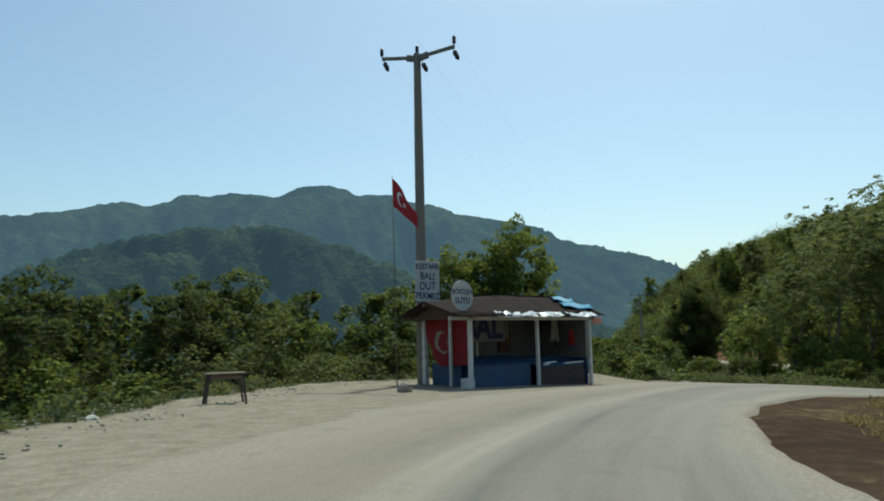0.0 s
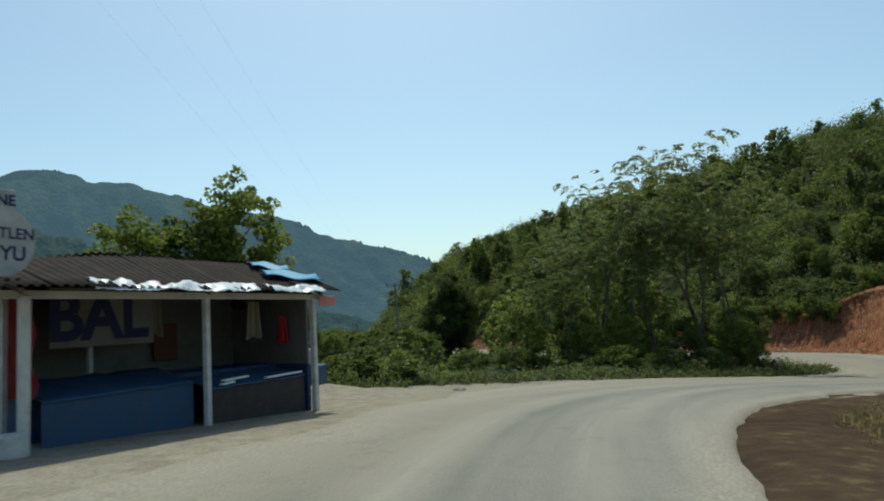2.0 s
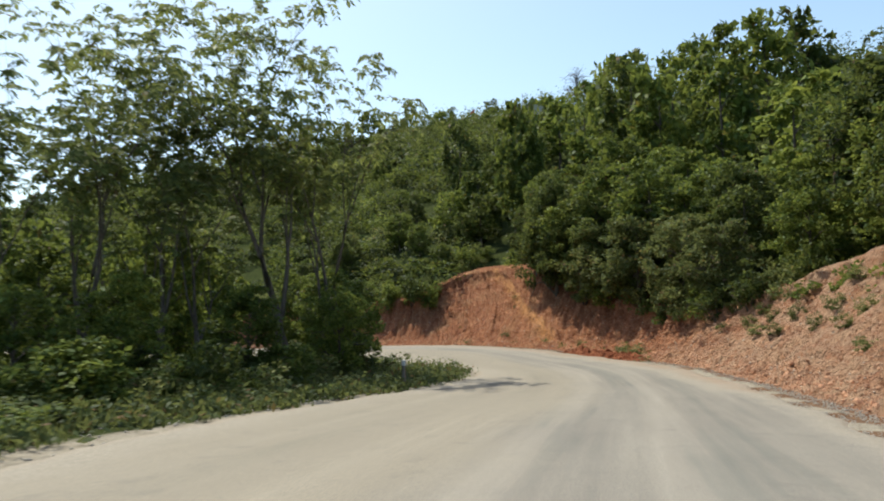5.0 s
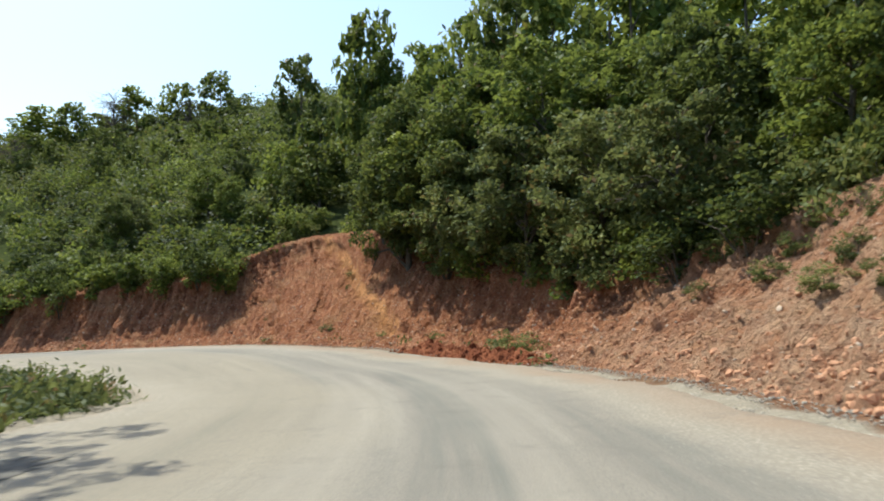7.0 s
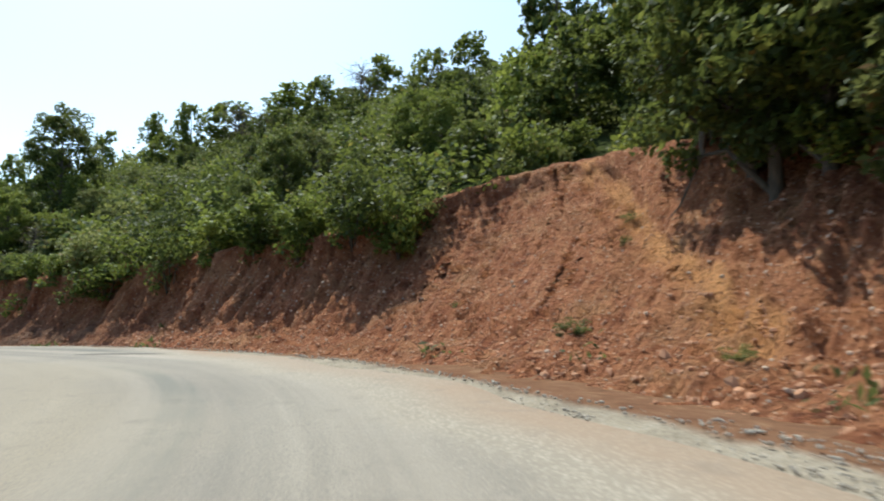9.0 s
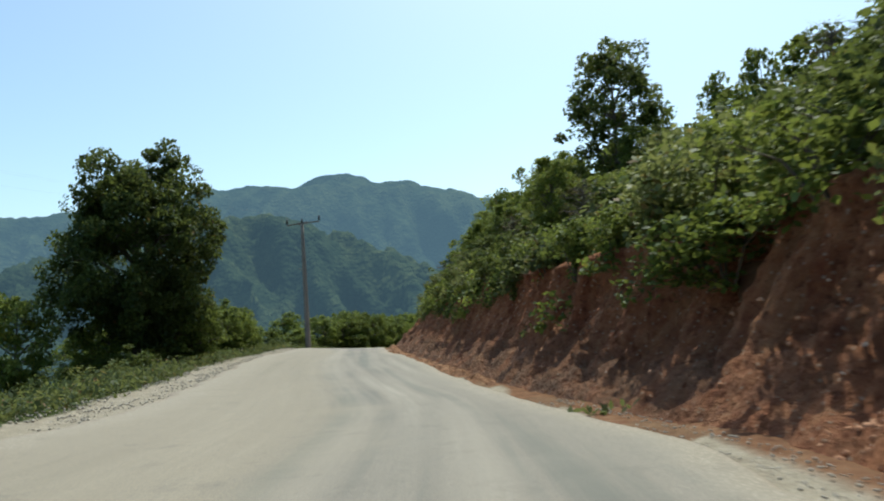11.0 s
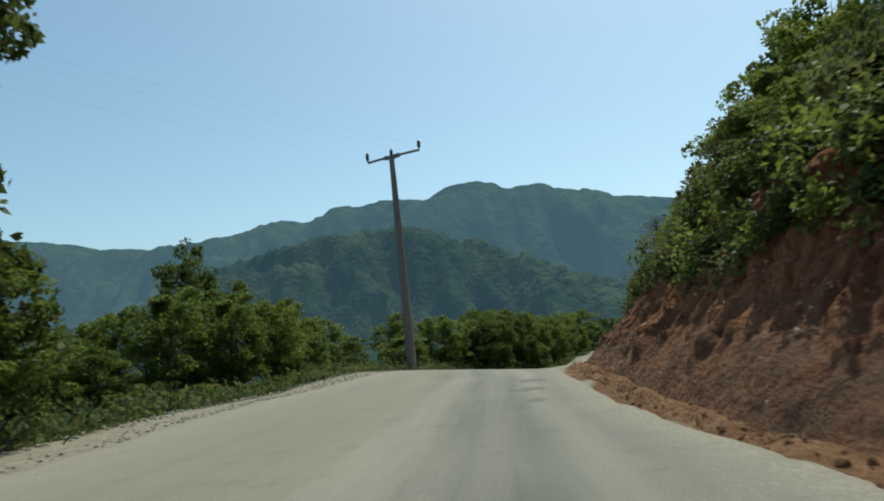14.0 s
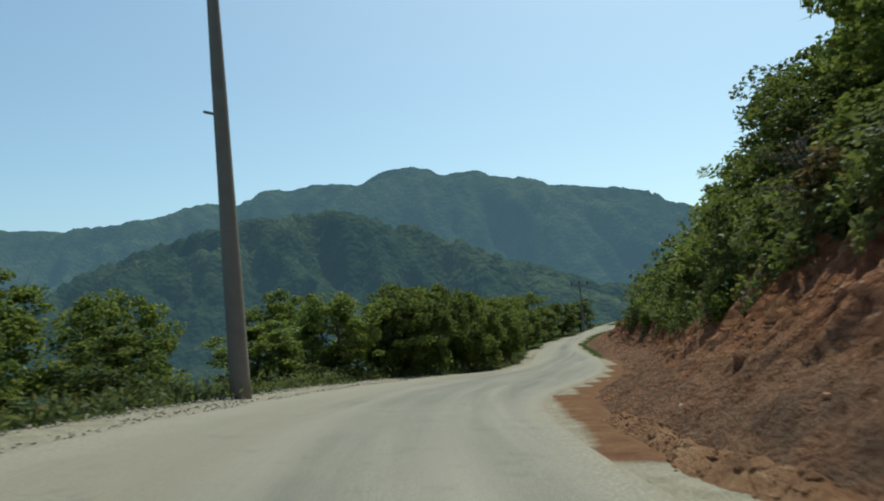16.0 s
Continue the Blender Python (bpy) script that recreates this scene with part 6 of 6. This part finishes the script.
# ---- small things along the road ----
def stone(x, y, r, flat, mat, seed, label="", category="stone", name="stone"):
    bm = bmesh.new()
    bmesh.ops.create_icosphere(bm, subdivisions=3, radius=r)
    for v in bm.verts:
        v.co *= 1 + 0.38 * noise.noise(v.co / r * 1.1 + Vector((seed, 0, 0))) + 0.10 * noise.noise(v.co / r * 3.5 + Vector((0, seed, 0)))
        v.co.z *= flat
    ob = part(name, bm, mat)
    ob.matrix_world = Matrix.Translation((x, y, one_height(x, y) + r * flat * 0.35)) @ Matrix.Rotation(seed * 1.7, 4, "Z")
    return tagged(ob, label or "rough brown stone lying on the gravel", category)


def build_table():
    g = one_height(-1.95, 16.75)
    c, d = Vector((-1.95, 16.75, 0)), Vector((0.93, 0.36, 0)).normalized()
    n = Vector((-0.36, 0.93, 0)).normalized()
    t = thing("table", "low rough wooden table with grey boards on the verge", "table", (c.x, c.y, g))
    h = 0.60
    for k in (-0.19, 0.0, 0.19):
        bm = bmesh.new()
        p = c + n * k + Vector((0, 0, g + h))
        box(bm, p - d * (0.42 + 0.04 * k), p + d * 0.40, 0.18, 0.028)
        part("board", bm, PLANK, t, "grey weathered board")
    for a in (-0.34, 0.32):
        for b in (-0.2, 0.2):
            bm = bmesh.new()
            p = c + d * a + n * b
            box(bm, p + d * a * 0.25 + Vector((0, 0, g - 0.05)), p + Vector((0, 0, g + h - 0.015)), 0.045, 0.045, tuple(d))
            part("leg", bm, DARKWOOD, t)
    for b in (-0.2, 0.2):
        bm = bmesh.new()
        box(bm, c - d * 0.36 + n * b + Vector((0, 0, g + h - 0.08)), c + d * 0.34 + n * b + Vector((0, 0, g + h - 0.08)), 0.03, 0.07)
        part("rail", bm, PLANK, t)


build_table()
stone(1.88, 20.53, 0.19, 1.1, STONE, 2.0, "upright grey stone with pale top on the verge")
stone(14.31, 31.64, 0.2, 0.45, STONE, 3.0, "flat dark stone at the road edge")
stone(-3.2, 13.2, 0.10, 0.8, WALLW, 4.0, "small white stone on the verge")

g = one_height(39.34, 41.74)
marker = thing("marker_post", "short grey roadside marker post in the weeds", "marker post", (39.34, 41.74, g))
bm = bmesh.new()
box(bm, (39.34, 41.74, g - 0.2), (39.36, 41.73, g + 0.85), 0.12, 0.10, (1, 0, 0), 0.02)
part("post", bm, STEEL, marker)
bm = bmesh.new()
box(bm, (39.36, 41.73, g + 0.72), (39.36, 41.73, g + 0.92), 0.135, 0.115, (1, 0, 0), 0.02)
part("cap", bm, WALLW, marker, "pale painted cap")

# stones and clods that fell from the bank
for i in range(40):
    r = BANK_ROWS[int(RNG.integers(4, 28))]
    b = RNG.uniform(-2.4, -0.2) if r[0][0] > 60 else RNG.uniform(-0.8, -0.1)
    stone(r[0][0] + r[1][1] * b, r[0][1] - r[1][0] * b, RNG.uniform(0.05, 0.11), RNG.uniform(0.6, 0.9), REDROCK, i * 1.3, "lump of fallen red earth at the bank foot", "clod", "clod")


RING = [(math.cos(k * math.tau / 5), math.sin(k * math.tau / 5)) for k in range(5)]
PEBBLE = np.array([(0, 0, -0.7)] + [(0.9 * c, 0.9 * d, -0.3) for c, d in RING] + [(-0.8 * c, -0.8 * d, 0.35) for c, d in RING] + [(0, 0, 0.7)])
PEBBLE_FACES = [t for k in range(5) for t in ((0, 1 + (k + 1) % 5, 1 + k), (11, 6 + k, 6 + (k + 1) % 5), (1 + k, 1 + (k + 1) % 5, 6 + (k + 3) % 5), (6 + (k + 3) % 5, 1 + (k + 1) % 5, 6 + (k + 4) % 5))]


def build_rubble(name, label, count, lo, hi, poly, side, sel, size, mat):
    """Loose small stones, one sheet of many."""
    rng = np.random.default_rng(len(name))
    rows = [r for r in along(poly, 0.4) if sel(r[0])]
    pl = []
    for _ in range(count):
        r = rows[rng.integers(0, len(rows))]
        b, c = rng.uniform(lo, hi), rng.uniform(-0.3, 0.3)
        pl.append((r[0][0] + side * r[1][1] * b + c * r[1][0], r[0][1] - side * r[1][0] * b + c * r[1][1]))
    pl = np.array(pl)
    z = height(pl[:, 0], pl[:, 1], False)[0]
    verts, faces = [], []
    for k, (x, y) in enumerate(pl):
        s = size * rng.uniform(0.5, 1.0) ** 2 * 1.6
        a = rng.uniform(0, math.tau)
        q = PEBBLE * rng.uniform(0.72, 1.25, (12, 3)) * s
        c, d = math.cos(a), math.sin(a)
        for v in q:
            verts.append((x + c * v[0] - d * v[1], y + d * v[0] + c * v[1], z[k] + 0.015 + v[2]))
        faces += [tuple(12 * k + i for i in t) for t in PEBBLE_FACES]
    tagged(new(name, mesh_from(name, verts, faces, [mat])), label, "rubble", kind="stuff")


def build_face_rocks():
    """Stones and hard crumbs in the cut face, and loose clods on the earth below it."""
    rng = np.random.default_rng(77)
    n, nv = BANK.shape[:2]
    late = int(np.nonzero(BANK[:, 30, 1] > 70)[0][0])
    for name, label, mat, count, size, lo, hi, stop in (("bank_crumbs", "hard crumbs and stones sticking out of the cut bank", REDROCK, 9000, 0.040, 8, 48, n), ("bank_stones", "pale stones sticking out of the cut bank", REDSTONE, 2400, 0.034, 4, 44, n),
                                                        ("earth_rubble", "loose crumbs of red earth at the bank foot", REDROCK, 6500, 0.034, 1, 20, late), ("earth_clods", "clods of red earth fallen to the bank foot", REDROCK, 1500, 0.062, 2, 18, late)):
        verts, faces = [], []
        for k in range(count):
            i = int(rng.integers(0, stop))
            if i > late and rng.random() < 0.85:
                i = int(rng.integers(0, late))
            j = int(lo + (hi - lo) * rng.beta(1.2, 1.8))
            q = PEBBLE * rng.uniform(0.65, 1.3, (12, 3)) * size * min(1.8, 0.30 + rng.gamma(1.3, 0.35))
            m = np.array(Matrix.Rotation(rng.uniform(0, math.tau), 3, Vector(rng.normal(0, 1, 3))))
            f, g = rng.uniform(0, 1, 2)
            i2, j2 = min(i + 1, n - 1), min(j + 1, nv - 1)
            verts.append(q @ m + BANK[i, j] * (1 - f) * (1 - g) + BANK[i2, j] * f * (1 - g) + BANK[i, j2] * (1 - f) * g + BANK[i2, j2] * f * g)
            faces += [tuple(12 * k + c for c in t) for t in PEBBLE_FACES]
        tagged(new(name, mesh_from(name, np.concatenate(verts), faces, [mat])), label, "rubble", kind="stuff")


def build_berm(line, top, half, mat, label):
    """A low ridge of loose soil beside the road."""
    rows = along(np.array(line), 0.10)
    nv, verts = 25, []
    for k, (p, d, s) in enumerate(rows):
        ends = min(1.0, s / 1.5, (rows[-1][2] - s) / 1.5)
        high, wide = ends * top * (1 + 0.65 * noise.noise((s * 0.8, 0, 2))), half * (1 + 0.33 * noise.noise((s * 0.5, 5, 2)))
        for j in range(nv):
            a = (j / (nv - 1) - 0.5) * 2
            q = Vector((p[0] + d[1] * a * wide, p[1] - d[0] * a * wide, 0))
            up = high * (1 - a * a) ** 1.2 * (1 + 0.8 * noise.noise(q * 2.6)) + (1 - a * a) * (0.35 * noise.noise(q * 5.5) + 0.30 * (noise.cell_vector(q * 5.0).x - 0.5)) * ends * top
            verts.append((q.x, q.y, up))
    v = np.array(verts)
    v[:, 2] += height(v[:, 0], v[:, 1], False)[0] - 0.06
    rng = np.random.default_rng(len(rows))
    lumps, sides = [], []
    for k in range(len(rows) * 7):
        m = np.array(Matrix.Rotation(rng.uniform(0, math.tau), 3, Vector(rng.normal(0, 1, 3))))
        lumps.append(PEBBLE * rng.uniform(0.65, 1.3, (12, 3)) * top * min(0.45, 0.06 + rng.gamma(1.2, 0.06)) @ m + v[rng.integers(0, len(v))])
        sides += [tuple(12 * k + a for a in f) for f in PEBBLE_FACES]
    clods = mesh_from("clods", np.concatenate(lumps).tolist(), sides, [mat])
    i = (np.arange(len(rows) - 1)[:, None] * nv + np.arange(nv - 1)[None]).ravel()
    me = quads("earth_berm", v, np.stack([i, i + nv, i + nv + 1, i + 1], 1), mat)
    heap = tagged(new("earth_berm", smooth(me)), label, "earth heap", kind="structure")
    new("clods", clods).parent = heap


def loose_soil(name, dark, mid, light):
    m = Nodes(name)
    p = m.pos()
    n1, n2 = m.noise(p, 2.4, 6, 0.7), m.noise(p, 19, 5, 0.75)
    c = m.ramp(n1, [(0.32, dark), (0.52, mid), (0.72, light)])
    c = m.mix(m.ramp(n2, [(0.36, (0.5, 0.5, 0.5)), (0.5, (0, 0, 0))]), c, dark)
    m.bump(m.math("ADD", n1, n2), 1.0, 0.08)
    return m.done(c, 0.95, 0, 0.1)


build_berm([(54.4, 38.0), (56.6, 40.2), (58.4, 42.5), (59.7, 45.0)], 0.34, 0.52, loose_soil("fresh_red_soil", (0.10, 0.030, 0.016), (0.26, 0.085, 0.040), (0.40, 0.17, 0.085)), "low ridge of loose dark red soil scraped beside the road")
build_berm([(61.6, 80.0), (59.9, 87.5), (58.3, 96.0), (57.4, 103.0), (56.8, 109.0), (56.4, 113.5), (56.05, 118.0), (55.9, 122.5)], 0.15, 0.34, loose_soil("tan_ditch_soil", (0.17, 0.085, 0.050), (0.34, 0.18, 0.10), (0.48, 0.30, 0.18)), "low lip of tan-orange soil between the ditch and the bank")
build_face_rocks()
build_rubble("gravel_left", "loose pale gravel along the road edge", 3000, -1.6, 0.9, LEFT, 1, lambda p: 0 < p[1] < 76, 0.024, GRIT)
build_rubble("gravel_verge", "loose pale gravel between the road and the weeds", 4200, -1.3, 0.9, LEFT, 1, lambda p: 76 < p[1] < 150, 0.028, GRIT)
build_rubble("gravel_right", "loose pale gravel along the road edge", 6500, -0.15, 0.8, RIGHT, 1, lambda p: p[0] > 24 and p[1] < 47, 0.015, GRIT)
build_rubble("gravel_bend", "loose pale gravel along the road edge", 1600, 0.0, 0.6, RIGHT, 1, lambda p: p[0] > 24 and 47 < p[1] < 76, 0.016, GRIT)


def road_patch(x, y, long, wide, turn, seed, mat):
    """A dark flat shape on the road, ragged at its edge."""
    bm = bmesh.new()
    pts = []
    for k in range(90):
        a = k * math.tau / 90
        r = 1 + 0.5 * noise.noise((math.cos(a) * 1.6, math.sin(a) * 1.6, seed)) + 0.30 * noise.noise((math.cos(a) * 4, math.sin(a) * 4, seed)) + 0.08 * noise.noise((math.cos(a) * 17, math.sin(a) * 17, seed))
        c, d = math.cos(turn), math.sin(turn)
        px, py = long * r * math.cos(a), wide * r * math.sin(a)
        pts.append((x + c * px - d * py, y + d * px + c * py))
    z = base_height(np.array([p[0] for p in pts]), np.array([p[1] for p in pts])) + 0.036
    mid = bm.verts.new((x, y, float(z.mean())))
    ring = [bm.verts.new((p[0], p[1], zz)) for p, zz in zip(pts, z)]
    for k in range(90):
        bm.faces.new((mid, ring[k], ring[(k + 1) % 90]))
    tagged(part("road_patch", bm, mat), "dark ragged strip on the road surface" if mat is PATCH else "worn grey patch in the road surface", "road patch", kind="structure")


WORN_PATCH = paint("worn_patch", (0.200, 0.178, 0.150), 0.9, 0, 0.6, 6, (0.245, 0.216, 0.178))
PATCH = paint("dark_patch", (0.095, 0.087, 0.077), 0.9, 0, 0.6, 3, (0.20, 0.18, 0.15))
road_patch(60.9, 61.0, 1.5, 0.18, 1.9, 1.0, PATCH)
road_patch(40.4, 39.4, 2.2, 0.5, 0.0, 3.0, PATCH)
road_patch(55.85, 102.9, 0.34, 0.13, 1.7, 5.0, WORN_PATCH)
road_patch(55.5, 105.0, 0.45, 0.3, 1.7, 6.0, WORN_PATCH)
road_patch(55.4, 107.4, 0.5, 0.3, 1.7, 7.0, WORN_PATCH)

# the house on the hilltop, with a low pale wall along its lane
hx, hy = 194.0, 110.0
g = one_height(hx, hy) - 1.6
house = thing("house", "low house with dark roof on the hilltop", "house", (hx, hy, g))
d = Vector((0.6, 0.8, 0))
n = Vector((0.8, -0.6, 0))
c = Vector((hx, hy, g))
bm = bmesh.new()
box(bm, c - d * 7 + Vector((0, 0, 1.3)), c + d * 7 + Vector((0, 0, 1.3)), 7, 3.2)
wall = part("wall", bm, WALLW, house)
for sgn in (-1, 1):
    bm = bmesh.new()
    box(bm, c + n * sgn * 2.0 + Vector((0, 0, 3.5)) - d * 7.8, c + n * sgn * 2.0 + Vector((0, 0, 3.5)) + d * 7.8, 4.6, 0.2, tuple(n * sgn * 0.35 + Vector((0, 0, 1))))
    part("roof", bm, DARKWOOD, house, "dark shallow roof slope")
for k in (-4.5, -1.5, 1.5, 4.5):
    bm = bmesh.new()
    p = c - n * 3.55 + d * k + Vector((0, 0, 1.6))
    box(bm, p - d * 0.5, p + d * 0.5, 0.06, 1.1)
    part("window", bm, BLACK, house)
g2 = one_height(183, 107)
pole = thing("hill_mast", "thin mast standing near the hilltop house", "mast", (183, 107, g2))
bm = bmesh.new()
tube(bm, [(183, 107, g2 - 0.3), (183, 107, g2 + 7)], [0.10, 0.06], 6)
part("mast_tube", bm, STEEL, pole)
lane_wall = thing("lane_wall", "low pale wall along the hillside lane", "wall", (161.7, 135.1, one_height(161.7, 135.1)))
for a, b in (((161.7, 135.1, 39.9), (169.2, 124.5, 41.3)), ((171.3, 121.2, 42.6), (177.5, 110.6, 44.4))):
    a, b = Vector(a), Vector(b)
    for k in range(4):
        p, q = a.lerp(b, k / 4), a.lerp(b, (k + 0.97) / 4)
        bm = bmesh.new()
        box(bm, p - Vector((0, 0, 0.3)), q - Vector((0, 0, 0.3)), 0.3, 0.6)
        part("wall_panel", bm, WALLW, lane_wall)
        bm = bmesh.new()
        box(bm, (p.x, p.y, one_height(p.x, p.y) - 0.3), (p.x, p.y, p.z - 0.6), 0.3, 0.3, (1, 0, 0))
        part("pier", bm, WALLW, lane_wall)
g3 = one_height(174.1, 116.5)
staff = thing("hill_flag", "small red flag on a thin staff on the hilltop", "flag", (174.1, 116.5, g3))
bm = bmesh.new()
tube(bm, [(174.1, 116.5, g3 - 0.3), (174.1, 116.5, 45.9)], [0.06, 0.05], 6)
part("staff", bm, STEEL, staff)
part("cloth", grid(bmesh.new(), lambda u, v: Vector((174.1 - 0.55 * u, 116.5 + 0.8 * u, 45.8 - 1.1 * v - 0.7 * u + 0.1 * math.sin(5 * u))), 8, 4, 0.02), RED, staff)
